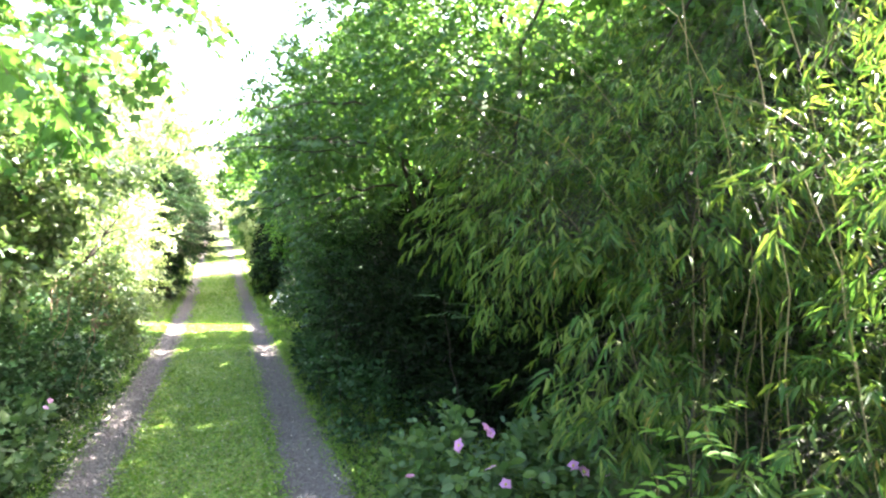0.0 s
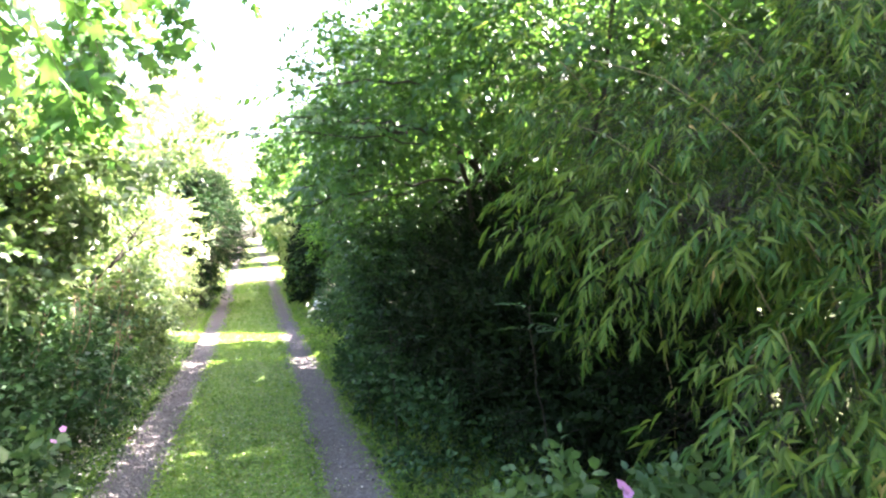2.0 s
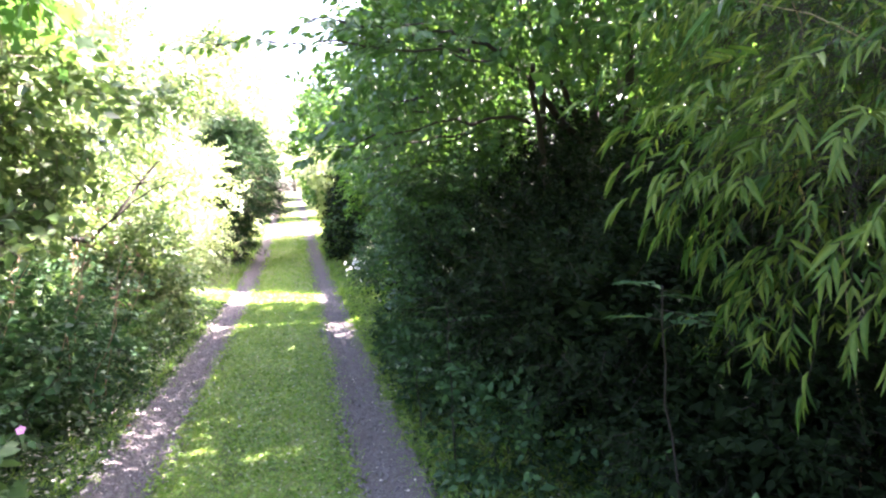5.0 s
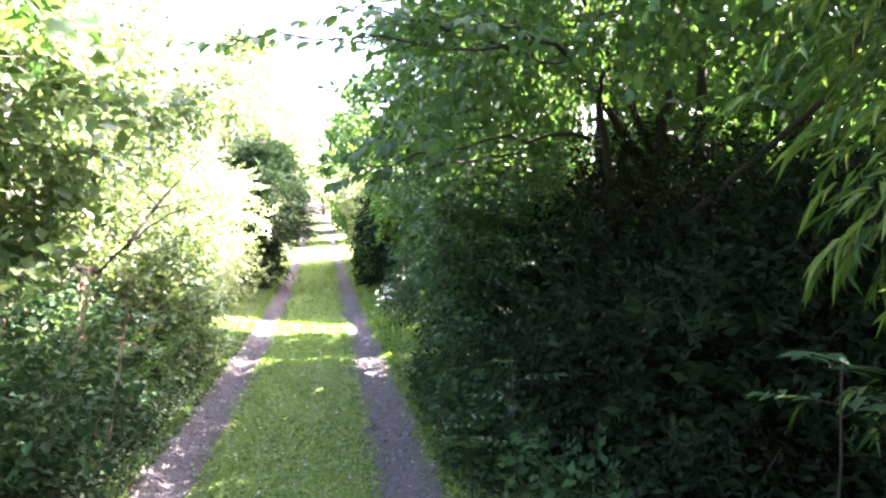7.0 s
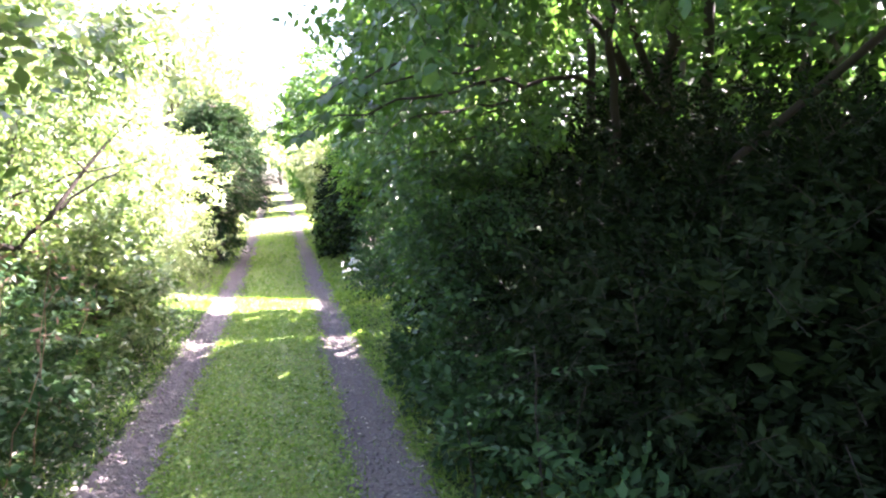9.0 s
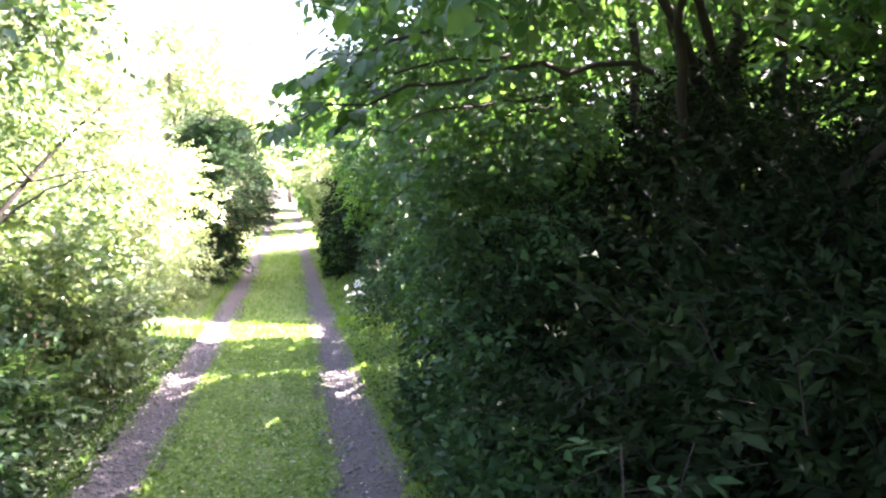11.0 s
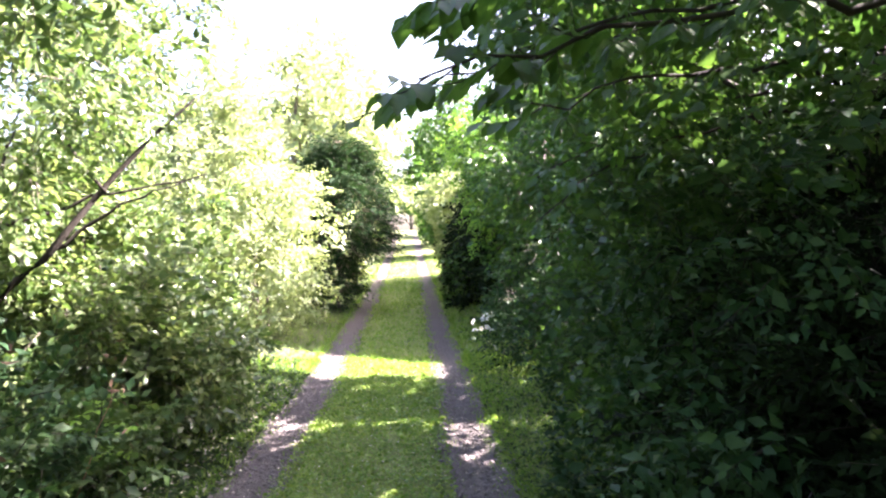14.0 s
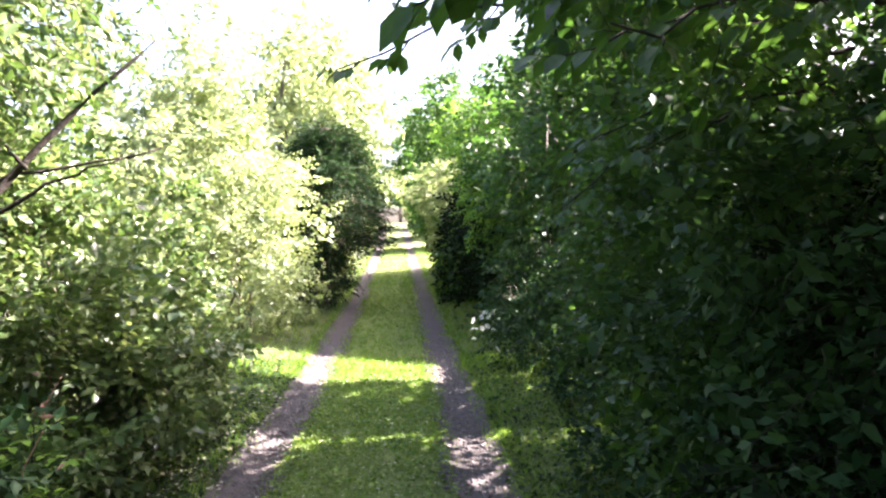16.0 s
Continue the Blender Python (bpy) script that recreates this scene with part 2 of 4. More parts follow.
def sticks(name, a, b, r0, r1, mat):
    """Thin three-sided twigs from a to b, as one mesh."""
    d = b - a
    up = np.tile(np.array([0.13, 0.21, 0.97]), (len(a), 1))
    R = frames(d, up)
    ang = np.array([0, 2.094, 4.189])
    ring = np.cos(ang)[None, :, None] * R[:, None, 1] + np.sin(ang)[None, :, None] * R[:, None, 2]
    pts = np.concatenate([a[:, None] + ring * np.reshape(r0, (-1, 1, 1)), b[:, None] + ring * np.reshape(r1, (-1, 1, 1))], axis=1)
    f = np.array([(0, 1, 4), (0, 4, 3), (1, 2, 5), (1, 5, 4), (2, 0, 3), (2, 3, 5)])
    tris = f[None] + (np.arange(len(a)) * 6)[:, None, None]
    return tri_mesh(name, pts.reshape(-1, 3), tris.reshape(-1, 3), mat)


def bend(a, b, n=9, sag=0.0, wobble=0.05, seed=0):
    """A curved line from a to b, bowed by sag along z and knotted a little."""
    a, b = np.array(a, float), np.array(b, float)
    r = np.random.default_rng(seed + int(1000 * abs(a.sum())) + int(777 * abs(b.sum())))
    t = np.linspace(0, 1, n)[:, None]
    p = a + (b - a) * t + np.array([0, 0, 1.0]) * sag * (4 * t * (1 - t))
    k = r.normal(0, wobble, (n, 3))
    k[0] = 0
    return p + k * np.linalg.norm(b - a) * 0.35


def tube(name, pts, r0, r1, mat, sides=7, power=1.0, lump=0.06):
    """A tapered limb along a line."""
    pts = np.asarray(pts, float)
    n = len(pts)
    d = unit(np.gradient(pts, axis=0))
    up = np.tile(np.array([0.31, 0.2, 0.93]), (n, 1))
    up[np.abs((d * up).sum(1)) > 0.93] = (1.0, 0.1, 0.05)
    R = frames(d, up)
    ang = np.linspace(0, 2 * math.pi, sides, endpoint=False)
    r = (r0 + (r1 - r0) * np.linspace(0, 1, n) ** power)[:, None] * (1 + rng.normal(0, lump, (n, sides)))
    ring = np.cos(ang)[None, :, None] * R[:, None, 1] + np.sin(ang)[None, :, None] * R[:, None, 2]
    v = (pts[:, None] + ring * r[:, :, None]).reshape(-1, 3)
    f = []
    for i in range(n - 1):
        for k in range(sides):
            p, q = i * sides + k, i * sides + (k + 1) % sides
            f += [(p, q, q + sides), (p, q + sides, p + sides)]
    for k in range(1, sides - 1):
        f += [(0, k + 1, k), ((n - 1) * sides, (n - 1) * sides + k, (n - 1) * sides + k + 1)]
    return tri_mesh(name, v, f, mat, True)


# ---- the plan: one lane along +y, its line and its rise ----
STRIP, TRACK = 0.57, 0.42          # half of the grass strip, width of a wheel track


def lane(y):
    return -0.0125 * 3 * np.log1p(np.exp((np.asarray(y, float) - 15) / 3))


def rise(y):
    y = np.minimum(np.asarray(y, float), 75)
    return 0.042 * 2 * np.log1p(np.exp((y - 15) / 2)) + 0.03 * 3 * np.log1p(np.exp((y - 36) / 3))


EYES = np.array([p[1] for p in PATH])


def clear_of_walk(p, dist):
    d = np.linalg.norm(p[:, None] - EYES[None], axis=2).min(1)
    return d > dist


def in_lane(p):
    """Free space above the lane, under the overhanging twigs."""
    x = np.abs(p[:, 0] - lane(p[:, 1]))
    return (x < 1.05) & (p[:, 2] - rise(p[:, 1]) < 1.95) | (x < 0.75) & (p[:, 2] - rise(p[:, 1]) < 2.1)


def in_beam(p):
    """Gaps between crowns on the sunny side, through which sun falls across the lane."""
    q = p + np.array([sun_dir.x, sun_dir.y, sun_dir.z]) * (p[:, 2:3] - rise(p[:, 1:2])) / math.sin(SUN_EL)
    x, y = q[:, 0] - lane(q[:, 1]), q[:, 1]
    first = np.abs(y - 13.0 - 0.45 * np.clip(0.5 - x, 0, 2.0)) < 0.45 + 0.45 * np.clip((0.3 - x) / 0.9, 0, 1)
    second = np.abs(y - 33.0) < 2.4
    # low tops on the east side let the sun reach the far hedge beyond the gap
    third = (x < -2.5) & (x > -8.0) & (y > 10.0) & (y < 18.2)
    # broken sun on the near hedge
    broken = (x < -2.9) & (x > -6.0) & (y > 2.5) & (y < 10.2) & ((np.sin(2.3 * x + 1.3 * y) + np.sin(2.9 * y - 1.1 * x) > -0.25) | (x < -3.4))
    # small gaps between leaves that dapple the wheel tracks
    fine = np.sin(23 * x + 5 * y) * np.sin(31 * y - 3 * x) > -0.4
    fourth = fine & ((np.abs(x + 0.8) < 0.4) & (np.abs(y - 10.4) < 0.5) | (np.abs(x - 0.78) < 0.26) & (np.abs(y - 10.0) < 0.75) | (np.abs(x - 0.95) < 0.14) & (np.abs(y - 7.5) < 0.12)
                     | (np.abs(x) < 0.5) & (np.abs(y - 10.45) < 0.16) | (np.abs(x - 1.5) < 0.45) & (np.abs(y - 10.3) < 0.25) | (np.abs(x - 1.4) < 0.3) & (np.abs(y - 13.5) < 0.2))
    # gaps in the outer trees let sun into the bamboo and the top of the hazel
    fifth = (p[:, 0] > 4.0) & ((np.hypot(x - 0.6, y - 0.2) < 0.42) | (x > -1.8) & (x < -0.25) & (y > 4.9) & (y < 6.9))
    # chance gaps that fleck the grass and the verges
    sixth = (np.sin(7.3 * x + 2.9 * y + 0.5) * np.sin(5.3 * y - 3.7 * x) + 0.55 * np.sin(17 * x - 11 * y) > 0.95) & (x > -0.4) & (x < 2.0) & (y > 8.0) & (y < 12.5)
    return fifth | sixth | (first | second) & (x > -4.0) & (x < 0.75) | (third | broken) & (p[:, 0] > 0) | fourth


def scatter(lumps, n, seed, shell=0.30, rough=0.22, clump=7, spread=(0.11, 0.11, 0.07)):
    """Places on and just inside a group of uneven lumps, gathered in clumps with gaps between, with the way out at each.
    A lump: centre, three radii and, where given, a weight."""
    r = np.random.default_rng(seed)
    L = np.array([tuple(l[:6]) for l in lumps], float)
    weight = np.array([l[6] if len(l) > 6 else 1.0 for l in lumps])
    area = (L[:, 3] * L[:, 4] + L[:, 4] * L[:, 5] + L[:, 3] * L[:, 5]) * weight
    m = max(1, n // clump)
    pick = r.choice(len(L), m, p=area / area.sum())
    d = unit(r.normal(0, 1, (m, 3)))
    rad = np.clip(1 - np.abs(r.normal(0, shell, m)), 0.1, 1)
    c, s = L[pick, :3], L[pick, 3:6]
    k = 1 + rough * (np.sin(5.1 * d[:, 0] + pick * 1.7) + np.sin(6.3 * d[:, 1] + pick * 2.9) + np.sin(4.7 * d[:, 2] - pick) + r.normal(0, 0.5, m)) / 2
    p = c + d * s * (rad * k)[:, None]
    out = unit(d / s)
    p, out = np.repeat(p, clump, 0), np.repeat(out, clump, 0)
    size = np.repeat(np.minimum(1, s.min(1) / 0.5), clump)[:, None]
    p = p + r.normal(0, 1, p.shape) * np.array(spread) * size
    return p, unit(out + r.normal(0, 0.25, out.shape)), r


SPRAYS = {
    # leaves on a twig, twig length, leaf length, leaf width, spread, how flat the leaves lie
    "hazel": (10, 0.34, 0.07, 0.05, 1.0, 0.75),
    "small": (12, 0.24, 0.048, 0.028, 1.0, 0.45),
    "bramble": (9, 0.26, 0.062, 0.042, 1.0, 0.6),
    "laurel": (11, 0.22, 0.052, 0.025, 0.8, 0.35),
    "far": (8, 0.45, 0.13, 0.09, 1.0, 0.5),
    "maple": (7, 0.36, 0.074, 0.074, 0.9, 0.8),
    "frond": (16, 0.34, 0.08, 0.02, 0.9, 0.95),
}


def spray(kind, p, out, r, droop=0.15, scale=1.0):
    """Leafy twigs set at p and growing outwards: arrays for the leaves and for the twigs."""
    count, twig, ll, lw, spread, flat = SPRAYS[kind]
    n = len(p)
    d = unit(out + r.normal(0, 0.55, (n, 3)) + np.array([0, 0, -droop]))
    size = scale * r.uniform(0.75, 1.25, n)
    up = unit(r.normal(0, 0.45, (n, 3)) + np.array([0, 0, 1.0]) + 0.35 * out)
    R = frames(d, up)
    t = np.linspace(0.12, 1.0, count)
    side = np.where(np.arange(count) % 2 == 0, 1.0, -1.0)
    side[-1] = 0.0
    tw = twig * size
    at = p[:, None] + d[:, None] * (t[None, :, None] * tw[:, None, None]) + np.array([0, 0, -0.35 * droop]) * (t[None, :, None] ** 2 * tw[:, None, None])
    way = R[:, None, 0] * (1.0 - 0.35 * np.abs(side))[None, :, None] + R[:, None, 1] * (side * spread)[None, :, None]
    way = unit(way + r.normal(0, 0.28, (n, count, 3)) + np.array([0, 0, -droop]))
    face = unit(R[:, None, 2] * flat + r.normal(0, 1.0 - 0.75 * flat, (n, count, 3)))
    s = size[:, None] * r.uniform(0.65, 1.2, (n, count)) * (0.8 + 0.4 * np.sin(math.pi * t))[None]
    end = p + d * tw[:, None] + np.array([0, 0, -0.35 * droop]) * tw[:, None]
    return at.reshape(-1, 3), way.reshape(-1, 3), face.reshape(-1, 3), (ll * s).ravel(), (lw * s).ravel(), (p, end)


# narrow chance gaps through which flecks of sun reach the dark shrubs
fleck_rng = np.random.default_rng(77)
FLECKS = np.stack([fleck_rng.uniform(1.3, 2.0, 11), fleck_rng.uniform(4.5, 9.0, 11), fleck_rng.uniform(0.3, 1.9, 11)], 1)


def in_fleck(p):
    d = -np.array(sun_dir)
    hit = np.zeros(len(p), bool)
    for f in FLECKS:
        v = p - f
        s = v @ d
        hit |= (s > 0.02) & (np.linalg.norm(v - s[:, None] * d, axis=1) < 0.035 + 0.006 * s)
    return hit


def free(p, away=0.5, beam=True, lane_free=True):
    k = clear_of_walk(p, away) & (p[:, 2] > rise(p[:, 1]) + 0.03)
    if lane_free:
        k &= ~in_lane(p)
    if beam:
        k &= ~in_beam(p)
        k &= ~in_fleck(p)
    return k


def plant(name, label, category, base, lumps, n, kind, shape, mat, seed, droop=0.15, scale=1.0, stems=0, thick=0.03,
          shell=0.30, group="", away=0.5, twig_mat=None, crown="foliage", beam=True, core=0, clump=7):
    """A shrub or tree: stems from the base into its lumps, twigs, and a crown of single leaves."""
    bx, by = base
    bz = float(rise(by))
    root = thing(name, (bx, by, bz), label, category, group)
    r = np.random.default_rng(seed)
    order = np.argsort([-l[2] for l in lumps])
    for i in range(stems):
        l = lumps[order[i % len(lumps)]]
        top = (l[0] + r.uniform(-0.5, 0.5) * l[3], l[1] + r.uniform(-0.5, 0.5) * l[4], l[2] + r.uniform(0.0, 0.55) * l[5])
        foot = (bx + r.uniform(-0.25, 0.25) * min(1, l[3]), by + r.uniform(-0.3, 0.3) * min(1, l[4]), bz - 0.05)
        part("stem", tube("stem", bend(foot, top, 10, 0.12, 0.06, seed + i), thick * r.uniform(0.6, 1.1), thick * 0.22, twig_mat or M_BARK), root)
    p, out, r = scatter(lumps, n, seed, shell, clump=clump)
    k = free(p, away, beam)
    p, out = p[k], out[k]
    at, way, face, ll, lw, (a, b) = spray(kind, p, out, r, droop, scale)
    k = free(at, away * 0.8, beam)
    at, way, face, ll, lw = at[k], way[k], face[k], ll[k], lw[k]
    if core:
        inner = [(l[0], l[1], l[2], 0.6 * l[3], 0.6 * l[4], 0.6 * l[5]) for l in lumps]
        q, o, r2 = scatter(inner, core, seed + 500, 0.45)
        k = free(q, away + 0.5, beam)
        q, o = q[k], o[k]
        cat, cway, cface, cl, cw, _ = spray("far", q, o, r2, droop, 0.6)
        part("inner_foliage", leaves("inner_foliage", FLAT, cat, cway, cface, cl, cw, mat), root, "", "stuff")
    part(crown, leaves(crown, shape, at, way, face, ll, lw, mat), root, "", "stuff")
    if kind != "maple":
        a, b = (a[::3], b[::3]) if kind == "far" else (a[::2], b[::2])
    part("branchwork", sticks("branchwork", a, b, np.full(len(a), 0.0028 * scale), np.full(len(a), 0.001 * scale), twig_mat or M_BARK), root, "", "stuff")
    return root


# ---- structure: ground, wheel tracks ----
def ground():
    xs = np.unique(np.concatenate([np.linspace(-90, -8, 24), np.linspace(-8, -2.2, 24), np.linspace(-2.2, 2.6, 61), np.linspace(2.6, 9, 24), np.linspace(9, 90, 24)]))
    ys = np.unique(np.concatenate([np.linspace(-60, -3, 24), np.linspace(-3, 16, 121), np.linspace(16, 40, 61), np.linspace(40, 70, 41), np.linspace(70, 400, 20)]))
    X, Y = np.meshgrid(xs, ys)
    dx = np.abs(X - lane(Y))
    in_track = np.clip(1 - np.abs(dx - STRIP - TRACK / 2) / (TRACK * 0.62), 0, 1)
    bank = np.clip((dx - 1.25) / 1.2, 0, 1)
    small = 0.012 * np.sin(2.1 * X + 1.3 * np.sin(0.9 * Y)) + 0.010 * np.sin(3.3 * Y + 1.7 * X) + 0.006 * np.sin(11 * X) * np.sin(9 * Y)
    Z = rise(Y) + small * (dx > 0.2) - 0.035 * in_track + 0.10 * bank
    nx, ny = len(xs), len(ys)
    i = (np.arange(ny - 1)[:, None] * nx + np.arange(nx - 1)[None]).ravel()
    f = np.concatenate([np.stack([i, i + 1, i + nx + 1], 1), np.stack([i, i + nx + 1, i + nx], 1)])
    return tri_mesh("ground", np.stack([X, Y, Z], 2).reshape(-1, 3), f, M_SOIL, True)


def height(x, y):
    dx = np.abs(x - lane(y))
    in_track = np.clip(1 - np.abs(dx - STRIP - TRACK / 2) / (TRACK * 0.62), 0, 1)
    bank = np.clip((dx - 1.25) / 1.2, 0, 1)
    small = 0.012 * np.sin(2.1 * x + 1.3 * np.sin(0.9 * y)) + 0.010 * np.sin(3.3 * y + 1.7 * x) + 0.006 * np.sin(11 * x) * np.sin(9 * y)
    return rise(y) + small * (dx > 0.2) - 0.035 * in_track + 0.10 * bank


tagged(new("ground", ground()), "dark soil with leaf litter and sparse green under the hedges", "ground", "", "structure")


def ribbon(name, x0, x1, label, mat, wander, lift, seed):
    """A strip of the lane with ragged edges, laid on the ground."""
    ys = np.concatenate([np.arange(-4, 18, 0.06), np.arange(18, 60, 0.25)])
    r = np.random.default_rng(seed)
    def edge(base):
        e = base + wander * (np.sin(1.9 * ys + seed) + 0.7 * np.sin(4.7 * ys + 2 * seed) + 0.6 * np.sin(11.3 * ys)) / 2
        return e + r.normal(0, wander * 0.35, len(ys))
    a, b = edge(x0), edge(x1)
    cols = 7
    t = np.linspace(0, 1, cols)
    X = a[:, None] + (b - a)[:, None] * t[None] + lane(ys)[:, None]
    Y = np.repeat(ys[:, None], cols, 1)
    Z = height(X, Y) + lift
    n = len(ys)
    i = (np.arange(n - 1)[:, None] * cols + np.arange(cols - 1)[None]).ravel()
    f = np.concatenate([np.stack([i, i + 1, i + cols + 1], 1), np.stack([i, i + cols + 1, i + cols], 1)])
    return tagged(new(name, tri_mesh(name, np.stack([X, Y, Z], 2).reshape(-1, 3), f, mat, True)), label, "track" if "track" in name else "grass", "", "structure")


ribbon("turf_centre", -STRIP - 0.06, STRIP + 0.06, "mossy green turf along the middle of the lane", M_TURF, 0.02, 0.006, 1)
ribbon("turf_verge_west", -1.75, -0.93, "worn thin turf with litter beside the gravel track", M_SOIL, 0.06, 0.006, 2)
ribbon("turf_verge_east", 0.93, 2.3, "shaded green turf beside the gravel track", M_TURF, 0.06, 0.006, 3)
ribbon("track_west", -STRIP - TRACK, -STRIP, "grey gravel wheel track worn into the lane", M_GRAVEL, 0.075, 0.013, 4)
ribbon("track_east", STRIP, STRIP + TRACK, "grey gravel wheel track worn into the lane", M_GRAVEL, 0.075, 0.013, 5)


def grass(n, y0, y1, seed, tall):
    r = np.random.default_rng(seed)
    x = r.uniform(-1.8, 2.35, n)
    y = y0 + (y1 - y0) * r.uniform(0, 1, n) ** 1.35
    dx = np.abs(x)
    in_track = (dx > STRIP - 0.02 + 0.04 * np.sin(9 * y)) & (dx < STRIP + TRACK + 0.03 * np.sin(7 * y + 1))
    patch = np.sin(2.7 * x + 1.1 * y) + np.sin(1.3 * y - 2.1 * x) + r.normal(0, 0.8, n)
    ragged = in_track & (np.minimum(np.abs(dx - STRIP), np.abs(dx - STRIP - TRACK)) < 0.10)
    keep = (~in_track | (r.uniform(0, 1, n) < 0.02) | ragged & (r.uniform(0, 1, n) < 0.5 * (0.4 + np.abs(np.sin(2.3 * y + 3 * x))))) & (patch > -1.7) & ((dx < 1.1) | (r.uniform(0, 1, n) < np.where(x < 0, 0.22, 0.55)))
    x, y = x[keep], y[keep]
    n = len(x)
    x = x + lane(y)
    base = np.stack([x, y, height(x, y)], 1)
    along = unit(r.normal(0, 0.75, (n, 3)) * np.array([1, 1, 0.2]) + np.array([0, 0, 0.75]))
    verge = 1 + 0.7 * (np.abs(x - lane(y)) > 1.0)
    return leaves("grass", BLADE, base, along, unit(r.normal(0, 1, (n, 3))), tall * verge * r.uniform(0.5, 1.4, n), r.uniform(0.004, 0.008, n) * (1 + (y > 10)), M_GRASS)


tagged(new("grass", grass(170000, 1.2, 14, 11, 0.042)), "short uneven green grass on the lane and its verges", "grass", "", "stuff")
tagged(new("grass", grass(50000, 13, 40, 12, 0.07)), "short uneven green grass further along the lane", "grass", "", "stuff")


def scatter_flat(name, n, x0, x1, y0, y1, size, mat, label, category, seed, shape=SIMPLE, tilt=0.25, avoid_track=False):
    r = np.random.default_rng(seed)
    x, y = r.uniform(x0, x1, n), y0 + (y1 - y0) * r.uniform(0, 1, n) ** 1.3
    base = np.stack([x + lane(y), y, height(x + lane(y), y) + 0.02], 1)
    a = r.uniform(0, 6.283, n)
    way = np.stack([np.cos(a), np.sin(a), r.normal(0.1, 0.2, n)], 1)
    s = size * r.uniform(0.5, 1.3, n)
    me = leaves(name, shape, base, way, unit(r.normal(0, tilt, (n, 3)) + np.array([0, 0, 1.0])), s, s * 0.75, mat)
    return tagged(new(name, me), label, category, "", "stuff")


scatter_flat("fallen_leaves", 2400, -1.5, 1.7, 1.5, 14, 0.022, M_LITTER, "pale dry fallen leaves and petals scattered on the lane", "fallen leaves", 21)
scatter_flat("fallen_leaves", 2600, -1.95, -0.92, 4.0, 12.2, 0.04, M_LITTER, "brown dead leaves lying along the verge", "fallen leaves", 25, SIMPLE, 0.5)
scatter_flat("clover", 24000, -STRIP - 0.03, STRIP + 0.03, 1.5, 13, 0.030, M_CLOVER, "low clover and plantain leaves among the grass", "clover", 22, OVATE, 0.45)
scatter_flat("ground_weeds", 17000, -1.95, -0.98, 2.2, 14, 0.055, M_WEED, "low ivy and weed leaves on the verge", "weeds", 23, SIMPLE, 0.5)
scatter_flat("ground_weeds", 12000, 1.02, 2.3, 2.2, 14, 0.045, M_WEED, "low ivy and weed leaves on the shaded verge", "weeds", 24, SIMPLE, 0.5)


def pebbles(n, seed):
    r = np.random.default_rng(seed)
    side = np.where(r.uniform(0, 1, n) < 0.5, -1.0, 1.0)
    x = side * (STRIP + TRACK * np.clip(r.normal(0.55, 0.30, n), -0.1, 1.15))
    y = 1.5 + 14 * r.uniform(0, 1, n) ** 1.4
    s = 0.005 + 0.014 * r.uniform(0, 1, n) ** 3
    o = np.array([(1, 0, 0), (-1, 0, 0), (0, 1, 0), (0, -1, 0), (0, 0, 1), (0, 0, -1)], float)
    f = np.array([(0, 2, 4), (2, 1, 4), (1, 3, 4), (3, 0, 4), (2, 0, 5), (1, 2, 5), (3, 1, 5), (0, 3, 5)])
    c = np.stack([x, y, height(x, y) + 0.012 + s * 0.25], 1)
    q = o[None] * s[:, None, None] * r.uniform(0.6, 1.3, (n, 6, 1)) * np.array([1.2, 1.2, 0.75]) + r.normal(0, 0.15, (n, 6, 3)) * s[:, None, None]
    return tri_mesh("pebbles", (c[:, None] + q).reshape(-1, 3), (f[None] + (np.arange(n) * 6)[:, None, None]).reshape(-1, 3), M_STONE)


tagged(new("pebbles", pebbles(20000, 31)), "loose grey pebbles on the wheel tracks", "pebbles", "", "stuff")

